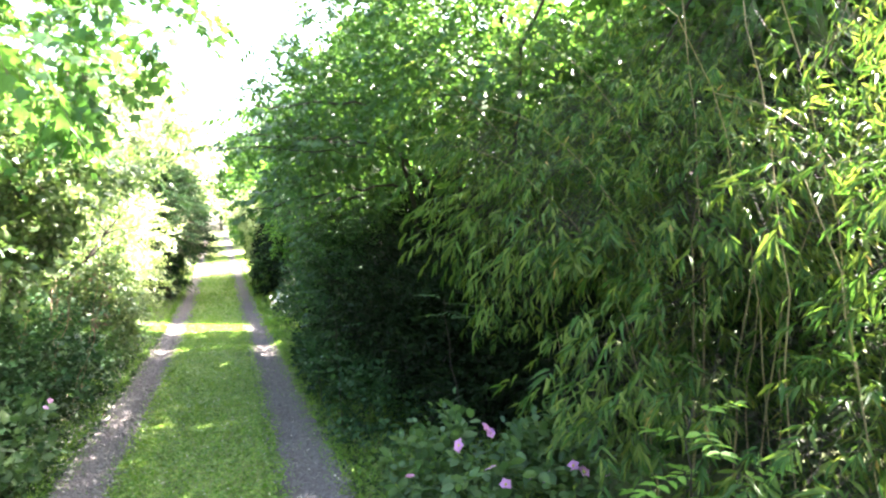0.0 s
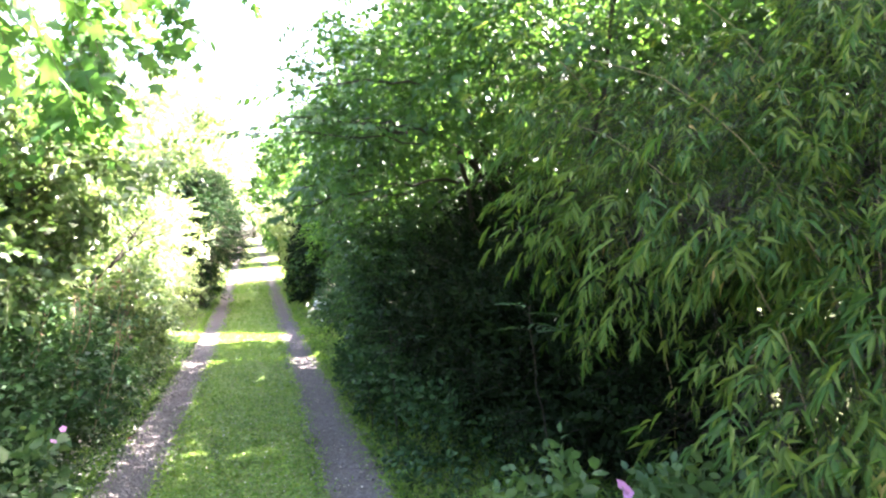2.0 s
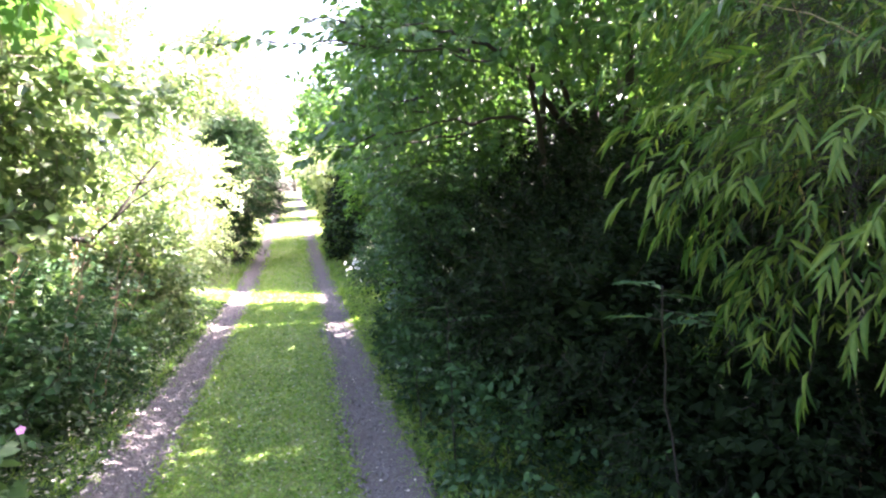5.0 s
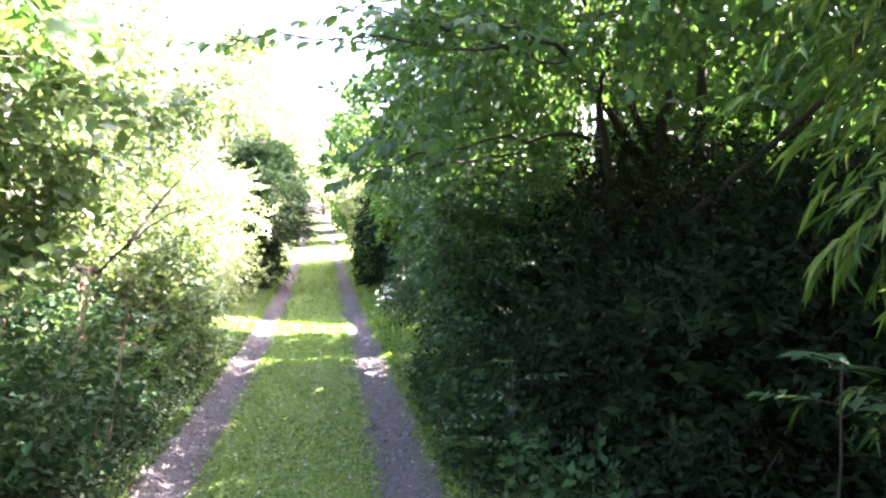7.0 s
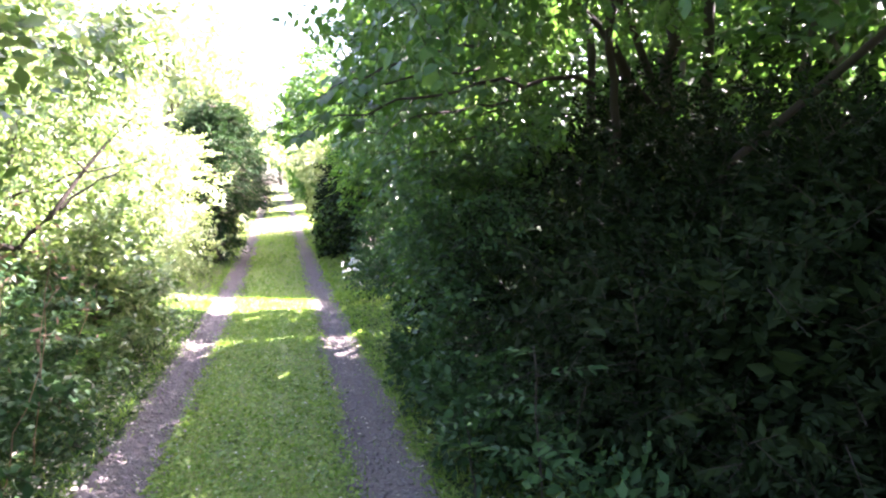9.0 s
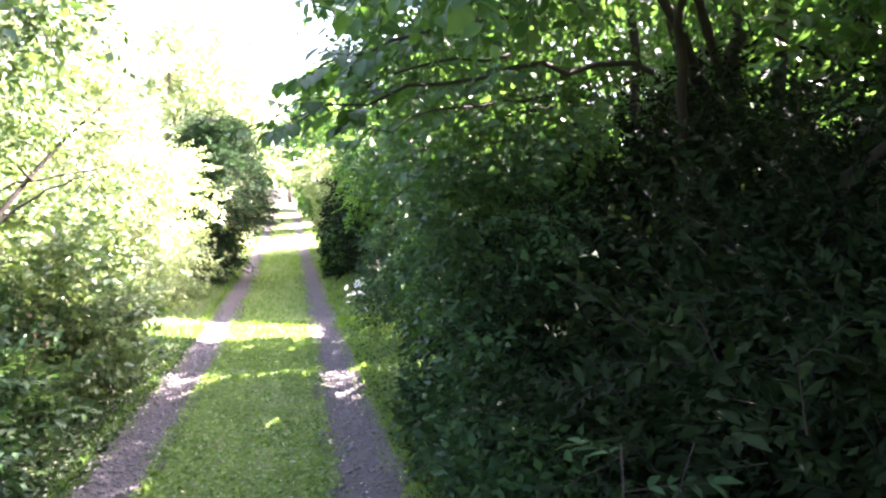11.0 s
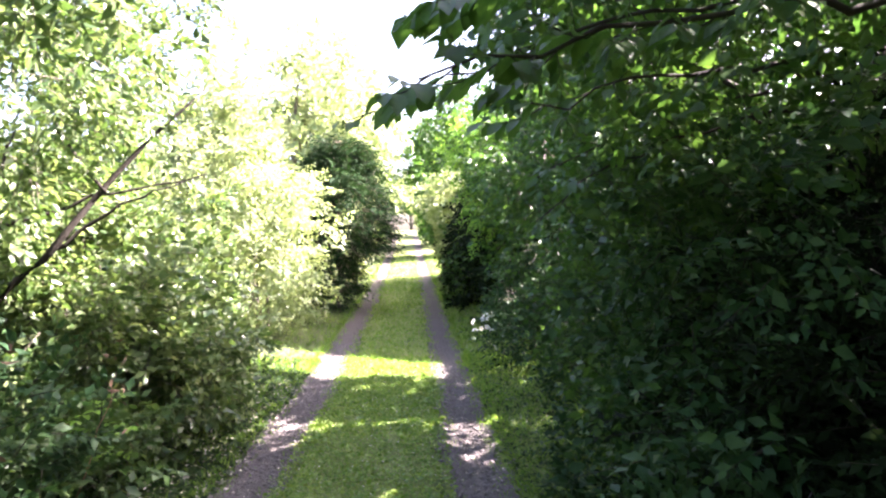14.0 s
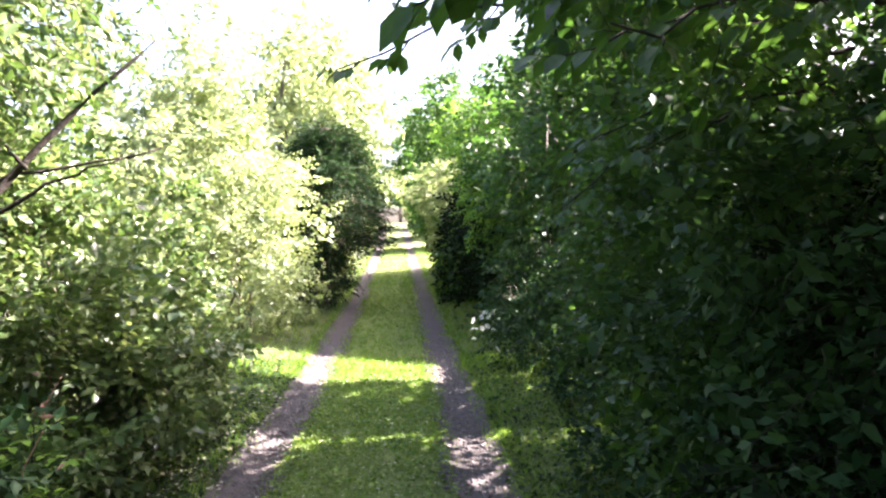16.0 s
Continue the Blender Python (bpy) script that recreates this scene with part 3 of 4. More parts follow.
# ---- east side: bamboo ----
def bamboo():
    root = thing("bamboo_clump", (2.9, 1.6, float(height(2.9, 1.6))), "large arching green bamboo clump leaning over the verge", "bamboo")
    r = np.random.default_rng(5)
    tips_p, tips_d = [], []
    for i in range(22):
        fx, fy = 2.9 + r.normal(0, 0.42), 1.5 + r.normal(0, 0.75)
        foot = np.array([fx, fy, height(fx, fy) - 0.03])
        lean = np.array([r.uniform(-1.2, 0.9), r.normal(0.15, 0.6), 0])
        topz = r.uniform(2.4, 4.6)
        t = np.linspace(0, 1, 14)[:, None]
        pts = foot + lean * t ** 2.2 + np.array([0, 0, 1.0]) * (topz * (t - 0.22 * t ** 4))
        pts = pts + r.normal(0, 0.012, pts.shape)
        if np.linalg.norm(pts[:, None] - EYES[None], axis=2).min() < 1.3:
            continue
        part("culm", tube("culm", pts, r.uniform(0.004, 0.007), 0.0015, M_CULM, 6), root, "thin yellowish jointed bamboo culm" if i == 0 else "")
    # drooping leafy twigs over the whole arching mass
    lumps = [(2.75, 1.85, 1.95, 1.0, 0.9, 0.9), (2.05, 2.3, 1.85, 0.6, 0.65, 0.45), (2.65, 1.15, 1.5, 0.6, 0.6, 0.65), (2.9, 2.5, 2.5, 1.05, 0.95, 0.85),
             (2.7, 1.2, 2.9, 0.9, 1.1, 0.7), (3.1, 0.15, 1.9, 0.8, 0.7, 1.1, 0.7), (3.1, -0.2, 3.0, 1.0, 1.0, 0.8, 0.5), (2.5, 3.1, 2.7, 0.75, 0.75, 0.6), (2.4, 1.65, 1.15, 0.5, 0.45, 0.4), (2.5, 0.95, 0.85, 0.4, 0.5, 0.5, 1.3), (2.65, 0.4, 0.75, 0.4, 0.5, 0.5, 1.2),
             (3.0, 0.3, 0.8, 0.5, 0.6, 0.6), (2.05, 2.9, 2.2, 0.5, 0.5, 0.45), (2.25, 1.9, 1.0, 0.45, 0.45, 0.4), (3.2, 3.1, 1.7, 0.9, 0.9, 1.0), (2.9, 3.5, 2.7, 0.9, 0.7, 0.8), (2.2, 2.85, 1.75, 0.45, 0.4, 0.4),
             (2.85, 1.8, 1.9, 0.55, 0.7, 0.7, 1.6), (3.0, 2.6, 2.4, 0.6, 0.7, 0.6, 1.4), (3.1, 0.3, 1.7, 0.5, 0.6, 0.9, 1.2)]
    p, out, r = scatter(lumps, 5800, 6, 0.26, 0.3, 11, (0.12, 0.12, 0.05))
    k = free(p, 0.95) & (p[:, 2] > 0.35)
    p, out = p[k], out[k]
    n = len(p)
    d = unit(out * np.array([1, 1, 0.3]) + r.normal(0, 0.4, (n, 3)) + np.array([-0.1, 0, -0.35]))
    tw = r.uniform(0.16, 0.38, n)
    count = 7
    t = np.array([0.6, 0.78, 0.9, 0.95, 1.0, 1.0, 1.0])
    at = p[:, None] + d[:, None] * (t[None, :, None] * tw[:, None, None]) + np.array([0, 0, -0.5]) * (t[None, :, None] ** 2 * tw[:, None, None] * 0.6)
    R = frames(d, unit(r.normal(0, 0.3, (n, 3)) + np.array([0, 0, 1.0])))
    fan = np.array([0.95, -0.95, 0.75, -0.7, 0.4, -0.35, 0.05])
    way = unit(R[:, None, 0] * 0.7 + R[:, None, 1] * fan[None, :, None] * 0.9 + r.normal(0, 0.15, (n, count, 3)) + r.uniform(-0.95, -0.25, (n, 1, 1)) * np.array([0, 0, 1.0]))
    face = unit(R[:, None, 2] + 0.5 * out[:, None] + r.normal(0, 0.35, (n, count, 3)))
    L = 0.10 * r.uniform(0.6, 1.25, (n, count)) * r.uniform(0.8, 1.15, (n, 1))
    L = L * (1 - 0.32 * np.clip((p[:, 2] - 1.7) / 1.0, 0, 1))[:, None]
    W = L * r.uniform(0.15, 0.20, (n, count))
    at, way, face, L, W = at.reshape(-1, 3), way.reshape(-1, 3), face.reshape(-1, 3), L.ravel(), W.ravel()
    k = clear_of_walk(at, 0.8) & ~in_lane(at) & (at[:, 2] > 0.15)
    at, way, face, L, W = at[k], way[k], face[k], L[k], W[k]
    near = np.argsort(np.linalg.norm(at - np.array([1.35, 2.3, 1.6]), axis=1))[:260]
    single = leaves("leaf", LANCE, np.zeros((1, 3)), np.array([[1.0, 0, 0]]), np.array([[0, 0, 1.0]]), np.ones(1), np.ones(1), M_BAMBOO)
    R = frames(way[near], face[near])
    for j, q in enumerate(near):
        ob = new("leaf", single)
        ob.parent = root
        m = Matrix([list(row) for row in (R[j] * np.array([[L[q]], [W[q]], [L[q]]])).T]).to_4x4()
        m.translation = Vector(at[q]) - root.location
        ob.matrix_basis = m
    keep = np.ones(len(at), bool)
    keep[near] = False
    close = np.linalg.norm(at[:, None] - EYES[None, ::2], axis=2).min(1) < 1.5
    for k, shape in ((keep & close, LANCE), (keep & ~close, LANCE_FAR)):
        part("foliage", leaves("foliage", shape, at[k], way[k], face[k], L[k], W[k], M_BAMBOO), root, "", "stuff")
    end = p + d * tw[:, None] + np.array([0, 0, -0.3]) * tw[:, None]
    k = clear_of_walk(end, 1.0) & ~in_lane(end)
    n = int(k.sum())
    part("branchwork", sticks("branchwork", p[k] - out[k] * 0.2, end[k], np.full(n, 0.0013), np.full(n, 0.0007), M_TWIG), root, "", "stuff")


bamboo()

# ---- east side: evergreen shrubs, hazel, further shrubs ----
# The low lump at y 3.7 is added to darken the gap under the bamboo.
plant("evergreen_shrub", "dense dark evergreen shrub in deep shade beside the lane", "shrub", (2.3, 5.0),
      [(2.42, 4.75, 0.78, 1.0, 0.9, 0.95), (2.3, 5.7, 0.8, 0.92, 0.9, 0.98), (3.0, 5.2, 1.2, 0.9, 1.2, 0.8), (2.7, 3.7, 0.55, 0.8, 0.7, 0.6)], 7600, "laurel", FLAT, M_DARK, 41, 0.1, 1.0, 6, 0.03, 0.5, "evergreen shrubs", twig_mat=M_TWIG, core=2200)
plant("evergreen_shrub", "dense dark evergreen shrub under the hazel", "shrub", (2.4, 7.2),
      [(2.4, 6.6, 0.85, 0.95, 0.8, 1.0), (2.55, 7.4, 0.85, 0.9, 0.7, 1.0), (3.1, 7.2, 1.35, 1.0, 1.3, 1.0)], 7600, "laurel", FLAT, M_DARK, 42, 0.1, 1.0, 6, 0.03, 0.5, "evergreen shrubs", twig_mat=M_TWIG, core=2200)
# Lumps above z 4.5 are unseen canopy, added to shade bamboo and west hedge.
hazel = plant("hazel_tree", "spreading hazel tree with broad leaves over the lane", "tree", (3.2, 7.2),
      [(1.75, 5.5, 3.0, 0.95, 1.0, 0.7), (1.45, 7.2, 3.1, 0.85, 1.1, 0.75), (1.7, 9.0, 3.8, 0.9, 1.3, 0.95, 2.0), (2.2, 10.5, 4.2, 0.8, 0.9, 0.8, 1.2), (1.8, 6.6, 4.1, 0.9, 1.6, 0.7, 1.4),
       (2.4, 4.5, 3.4, 1.1, 0.9, 0.8, 1.8), (2.3, 9.7, 2.6, 0.8, 0.7, 0.8), (2.8, 5.3, 4.4, 1.0, 1.0, 0.6), (2.8, 6.8, 3.5, 1.1, 1.4, 0.7, 1.2), (3.3, 8.4, 3.8, 1.2, 1.4, 0.8, 0.8), (2.2, 7.0, 4.9, 1.0, 1.8, 0.55, 1.2), (3.4, 9.7, 3.0, 1.0, 1.1, 0.9, 0.9), (1.05, 5.2, 2.55, 0.45, 0.6, 0.3), (1.1, 7.0, 2.55, 0.5, 0.7, 0.35), (2.6, 2.3, 4.7, 1.2, 1.5, 0.45), (2.7, 0.0, 4.9, 1.2, 1.4, 0.45), (2.0, 4.3, 4.6, 1.0, 0.9, 0.5, 1.5), (1.95, 7.6, 2.2, 0.55, 0.7, 0.45, 1.2), (2.3, 9.9, 3.6, 0.6, 0.8, 0.6, 2.0), (2.7, 8.9, 4.3, 0.7, 0.8, 0.6, 1.2)],
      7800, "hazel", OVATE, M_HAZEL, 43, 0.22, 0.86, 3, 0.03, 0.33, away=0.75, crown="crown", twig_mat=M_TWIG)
# The two limbs running to y 2.0 and -0.4 carry that added canopy.
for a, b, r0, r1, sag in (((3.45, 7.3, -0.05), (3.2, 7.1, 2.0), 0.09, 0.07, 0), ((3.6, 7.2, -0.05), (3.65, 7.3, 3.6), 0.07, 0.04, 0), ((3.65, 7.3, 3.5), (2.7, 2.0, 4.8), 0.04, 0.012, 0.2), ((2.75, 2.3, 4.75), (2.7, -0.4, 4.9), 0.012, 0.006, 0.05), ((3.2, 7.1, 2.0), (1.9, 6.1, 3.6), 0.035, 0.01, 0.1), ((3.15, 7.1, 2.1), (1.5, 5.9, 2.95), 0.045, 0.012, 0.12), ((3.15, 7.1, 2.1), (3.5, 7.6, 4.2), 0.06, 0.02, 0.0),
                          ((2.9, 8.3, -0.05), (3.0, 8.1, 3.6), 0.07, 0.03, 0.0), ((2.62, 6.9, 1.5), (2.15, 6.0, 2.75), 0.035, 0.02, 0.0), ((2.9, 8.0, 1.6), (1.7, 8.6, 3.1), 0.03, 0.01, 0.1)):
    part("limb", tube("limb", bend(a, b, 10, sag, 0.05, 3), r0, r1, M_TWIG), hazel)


def overhang(root, a, b, twigs, per_twig, reach, size, seed, r0=0.014, sag=0.06):
    """A bough over the lane: a limb, side twigs along its outer part, and single pointed leaves hanging from them."""
    r = np.random.default_rng(seed)
    line = bend(a, b, 12, sag, 0.03, seed)
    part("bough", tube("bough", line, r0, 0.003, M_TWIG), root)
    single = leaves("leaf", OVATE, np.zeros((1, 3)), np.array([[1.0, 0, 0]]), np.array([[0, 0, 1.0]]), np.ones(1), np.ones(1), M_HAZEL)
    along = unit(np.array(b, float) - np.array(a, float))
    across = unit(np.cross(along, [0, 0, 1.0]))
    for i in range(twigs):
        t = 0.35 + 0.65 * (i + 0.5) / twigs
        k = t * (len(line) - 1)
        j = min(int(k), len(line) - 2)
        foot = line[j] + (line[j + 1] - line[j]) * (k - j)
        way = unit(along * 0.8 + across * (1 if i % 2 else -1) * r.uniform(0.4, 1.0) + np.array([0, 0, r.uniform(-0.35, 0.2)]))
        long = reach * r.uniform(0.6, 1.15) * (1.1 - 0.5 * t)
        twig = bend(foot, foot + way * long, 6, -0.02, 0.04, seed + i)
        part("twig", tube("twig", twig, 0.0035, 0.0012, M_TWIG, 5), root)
        for m in range(per_twig):
            u = (0.2 + 0.8 * (m + r.uniform(0, 0.6)) / per_twig) * (len(twig) - 1)
            q = min(int(u), len(twig) - 2)
            at = twig[q] + (twig[q + 1] - twig[q]) * min(1.0, u - q)
            out = unit(way + np.cross(way, [0, 0, 1.0]) * (1 if m % 2 else -1) * r.uniform(0.5, 1.2) + np.array([0, 0, r.uniform(-0.9, -0.1)]))
            face = unit(np.array([0, 0, 1.0]) + r.normal(0, 0.4, 3))
            L = size * r.uniform(0.7, 1.2)
            R = frames(out[None], face[None])[0]
            ob = new("leaf", single)
            ob.parent = root
            mat = Matrix([list(row) for row in (R * np.array([[L], [L * r.uniform(0.55, 0.72)], [L]])).T]).to_4x4()
            mat.translation = Vector(at) - root.location
            ob.matrix_basis = mat


overhang(hazel, (2.3, 6.6, 2.35), (0.37, 6.15, 2.02), 17, 8, 0.36, 0.092, 301, 0.018, 0.10)
overhang(hazel, (1.6, 6.9, 2.5), (0.1, 7.25, 2.14), 7, 7, 0.30, 0.075, 302, 0.010, 0.05)
overhang(hazel, (1.5, 5.5, 2.7), (0.4, 4.5, 2.62), 12, 7, 0.45, 0.07, 303, 0.020, 0.02)
overhang(hazel, (1.5, 4.9, 2.5), (-0.25, 4.65, 2.50), 11, 5, 0.32, 0.068, 304, 0.008, 0.05)
overhang(hazel, (1.5, 6.2, 2.5), (0.43, 6.0, 2.16), 10, 8, 0.34, 0.09, 306, 0.012, 0.06)
overhang(hazel, (2.1, 7.2, 2.3), (0.75, 6.5, 2.02), 10, 7, 0.36, 0.08, 307, 0.012, 0.05)
overhang(hazel, (1.7, 5.4, 2.7), (0.85, 4.5, 2.6), 7, 7, 0.4, 0.075, 305, 0.016, 0.02)

overhang(hazel, (1.7, 5.2, 3.1), (0.15, 4.2, 2.75), 11, 6, 0.4, 0.07, 311, 0.012, 0.02)
overhang(hazel, (2.3, 8.0, 2.4), (1.0, 7.9, 1.92), 10, 7, 0.36, 0.075, 308, 0.012, 0.08)
overhang(hazel, (2.2, 8.8, 2.3), (1.15, 8.7, 1.75), 9, 7, 0.36, 0.075, 309, 0.012, 0.08)
overhang(hazel, (2.3, 7.3, 2.2), (1.05, 7.3, 1.85), 9, 7, 0.34, 0.075, 310, 0.012, 0.06)

plant("flowering_bramble", "leafy bramble with white flowers on the verge", "shrub", (1.95, 13.3),
      [(1.95, 13.0, 0.5, 0.62, 0.8, 0.55), (2.1, 14.2, 0.7, 0.7, 0.9, 0.75), (2.6, 12.6, 0.8, 0.8, 1.0, 0.9)], 2000, "bramble", FLAT, M_BRAMBLE, 44, 0.1, 1.0, 4, 0.012)
plant("hedge_shrub", "thin green shrub growing before the dark evergreen", "shrub", (1.75, 7.2),
      [(1.5, 5.9, 0.4, 0.25, 0.5, 0.45), (1.52, 6.5, 0.6, 0.28, 0.5, 0.65), (1.6, 7.2, 0.9, 0.32, 0.6, 0.9), (1.7, 7.9, 1.3, 0.4, 0.5, 0.8), (1.6, 6.9, 1.6, 0.35, 0.5, 0.4)], 1300, "bramble", SIMPLE, M_BRAMBLE, 60, 0.15, 0.95, 4, 0.01, 0.45, "hedge shrubs", twig_mat=M_TWIG)
plant("hedge_shrub", "leafy green hedge shrub rising from the verge", "shrub", (2.3, 8.6),
      [(2.15, 8.3, 0.75, 0.7, 0.65, 0.9), (2.25, 9.2, 0.8, 0.7, 0.7, 0.95), (2.2, 8.6, 1.75, 0.75, 0.8, 0.7), (2.35, 9.6, 1.9, 0.7, 0.8, 0.75)], 3000, "bramble", SIMPLE, M_HAZEL, 57, 0.15, 1.0, 5, 0.015, 0.35, "hedge shrubs", clump=12, twig_mat=M_TWIG)
plant("hedge_shrub", "shaded mixed hedge shrub along the lane", "shrub", (2.8, 10.8),
      [(2.6, 10.3, 0.85, 0.85, 0.8, 1.0), (2.6, 11.4, 0.95, 0.8, 0.9, 1.1), (2.9, 10.8, 1.9, 1.0, 1.5, 1.0)], 3600, "bramble", FLAT, M_HAZEL, 45, 0.12, 1.05, 5, 0.025, 0.35, "hedge shrubs", clump=14)
plant("hedge_tree", "light green tree rising from the hedge", "tree", (2.6, 13.6),
      [(2.1, 13.4, 3.0, 1.0, 1.3, 1.0), (2.8, 14.6, 2.4, 1.1, 1.4, 1.5), (2.9, 12.2, 2.8, 1.1, 1.2, 1.3), (2.2, 15.5, 3.4, 1.0, 1.2, 1.0)], 4000, "hazel", FLAT, M_HAZEL, 46, 0.15, 1.1, 5, 0.04, 0.33, "hedge trees", crown="crown", clump=18)
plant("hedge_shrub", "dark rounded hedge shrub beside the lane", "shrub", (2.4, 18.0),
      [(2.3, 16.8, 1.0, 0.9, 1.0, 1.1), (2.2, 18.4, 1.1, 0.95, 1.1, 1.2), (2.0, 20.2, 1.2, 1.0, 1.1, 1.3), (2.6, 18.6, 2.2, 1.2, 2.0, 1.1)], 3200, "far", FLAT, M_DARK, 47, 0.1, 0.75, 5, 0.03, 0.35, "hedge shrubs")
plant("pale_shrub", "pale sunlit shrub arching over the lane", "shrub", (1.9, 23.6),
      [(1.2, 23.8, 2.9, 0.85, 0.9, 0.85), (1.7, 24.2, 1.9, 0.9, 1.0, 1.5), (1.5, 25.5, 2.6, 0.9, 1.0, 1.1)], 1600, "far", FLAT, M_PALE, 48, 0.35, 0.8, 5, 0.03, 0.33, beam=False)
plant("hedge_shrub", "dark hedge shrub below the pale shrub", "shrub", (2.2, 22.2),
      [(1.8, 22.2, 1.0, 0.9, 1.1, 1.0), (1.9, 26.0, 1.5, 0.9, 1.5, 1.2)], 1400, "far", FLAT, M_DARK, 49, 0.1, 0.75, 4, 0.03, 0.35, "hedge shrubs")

# Sunlit patch of the hedge crown, made as a tree of bright leaves.
plant("sunlit_tree", "hedge tree top with sunlight put into its yellow-green leaves", "tree", (1.9, 16.6),
      [(1.4, 16.5, 3.3, 0.45, 0.55, 0.6), (1.75, 16.7, 2.5, 0.45, 0.6, 0.8)], 700, "hazel", FLAT, M_BRIGHT, 56, 0.3, 0.9, 3, 0.02, 0.4, beam=False)
# Backing shrubs, added to keep low east light off the plants before them.
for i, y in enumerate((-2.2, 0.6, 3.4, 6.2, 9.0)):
    plant("hedge_shrub", "dense hedge shrub added behind the bamboo and evergreens to block low light", "shrub", (4.8, y),
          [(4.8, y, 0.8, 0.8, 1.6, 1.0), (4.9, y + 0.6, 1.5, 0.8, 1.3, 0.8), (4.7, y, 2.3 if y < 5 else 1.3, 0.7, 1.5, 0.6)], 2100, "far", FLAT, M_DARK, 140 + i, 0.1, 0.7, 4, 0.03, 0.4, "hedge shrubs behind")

# ---- west side ----
maple = plant("maple_tree", "maple tree with broad lobed leaves hanging over the lane", "tree", (-3.0, 2.6),
      [(-1.15, 2.5, 2.95, 0.85, 0.9, 0.5), (-0.75, 3.5, 2.9, 0.45, 0.7, 0.35), (-0.75, 2.3, 2.85, 0.35, 0.5, 0.25), (-0.3, 3.1, 3.1, 0.45, 0.6, 0.22), (-2.2, 3.0, 3.5, 1.2, 1.3, 0.9), (-2.6, 1.2, 4.2, 1.5, 1.6, 1.2), (-1.4, 3.9, 3.2, 0.7, 0.8, 0.5), (-3.0, 3.8, 4.8, 1.5, 1.5, 1.2)], 1600, "maple", MAPLE, M_MAPLE, 51, 0.3, 1.0, 0, 0.05, 0.4, away=0.9, crown="crown")
for a, b, r0, r1, sag in (((-3.0, 2.6, -0.05), (-2.9, 2.5, 2.6), 0.11, 0.08, 0), ((-2.9, 2.5, 2.6), (-0.9, 2.6, 3.0), 0.035, 0.008, 0.2), ((-2.9, 2.5, 2.6), (-2.6, 1.8, 4.6), 0.07, 0.02, 0), ((-2.9, 2.5, 2.6), (-1.3, 3.9, 3.3), 0.03, 0.008, 0.15)):
    part("limb", tube("limb", bend(a, b, 10, sag, 0.05, 4), r0, r1, M_BARK), maple)
plant("hedge_shrub", "leafy green hedge shrub leaning towards the lane", "shrub", (-2.2, 5.6),
      [(-2.15, 4.9, 1.45, 0.75, 0.9, 0.85), (-2.0, 6.0, 1.65, 0.8, 0.9, 0.9), (-1.55, 5.7, 2.35, 0.65, 0.9, 0.55), (-2.6, 5.4, 2.3, 0.9, 1.3, 0.9)], 1700, "bramble", SIMPLE, M_HEDGE, 52, 0.12, 1.4, 7, 0.025, 0.4, "hedge shrubs", clump=26)
# Leaf darker than the shrub above it; deep shade is put into the colour.
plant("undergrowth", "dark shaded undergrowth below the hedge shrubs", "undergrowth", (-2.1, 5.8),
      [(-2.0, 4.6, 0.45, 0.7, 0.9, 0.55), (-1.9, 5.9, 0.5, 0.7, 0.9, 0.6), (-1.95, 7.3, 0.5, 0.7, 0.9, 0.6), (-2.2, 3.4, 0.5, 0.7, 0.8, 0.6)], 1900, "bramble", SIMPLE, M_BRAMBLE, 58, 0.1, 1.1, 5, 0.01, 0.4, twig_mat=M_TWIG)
# Added filler: hides sunlit ground that showed through under the bamboo.
plant("undergrowth", "dark undergrowth added behind the bamboo to cover sunlit ground", "undergrowth", (3.8, 1.6),
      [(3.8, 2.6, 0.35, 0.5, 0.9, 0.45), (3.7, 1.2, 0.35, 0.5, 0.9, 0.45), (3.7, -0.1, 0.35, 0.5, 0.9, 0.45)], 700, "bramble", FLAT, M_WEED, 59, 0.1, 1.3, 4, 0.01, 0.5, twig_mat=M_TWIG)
hawthorn = plant("hawthorn_tree", "thin hawthorn tree with bare leaning limbs in the hedge", "tree", (-2.7, 7.4),
      [(-1.5, 7.6, 2.5, 0.75, 0.9, 0.7), (-2.5, 7.9, 2.6, 1.1, 1.2, 1.1), (-1.9, 8.6, 3.1, 0.9, 1.0, 0.8), (-0.75, 6.6, 2.75, 0.5, 0.7, 0.35), (-1.9, 8.8, 3.6, 1.1, 1.2, 0.9), (-2.8, 10.2, 3.5, 1.2, 1.4, 1.0)], 2100, "small", FLAT, M_HEDGE, 53, 0.12, 1.1, 0, 0.03, 0.45, crown="crown", clump=26)
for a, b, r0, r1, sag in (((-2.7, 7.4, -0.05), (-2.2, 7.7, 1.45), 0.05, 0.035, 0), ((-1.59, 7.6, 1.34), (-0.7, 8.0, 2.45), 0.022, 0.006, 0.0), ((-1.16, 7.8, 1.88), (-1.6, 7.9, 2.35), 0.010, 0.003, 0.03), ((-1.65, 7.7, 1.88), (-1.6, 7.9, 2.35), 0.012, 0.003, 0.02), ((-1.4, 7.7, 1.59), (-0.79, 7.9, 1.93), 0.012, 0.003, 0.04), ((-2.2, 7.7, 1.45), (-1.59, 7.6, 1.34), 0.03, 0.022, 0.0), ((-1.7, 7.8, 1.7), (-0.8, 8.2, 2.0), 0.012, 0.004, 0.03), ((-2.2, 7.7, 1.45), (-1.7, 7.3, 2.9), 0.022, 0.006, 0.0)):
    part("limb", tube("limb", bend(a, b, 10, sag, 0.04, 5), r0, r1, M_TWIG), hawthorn)
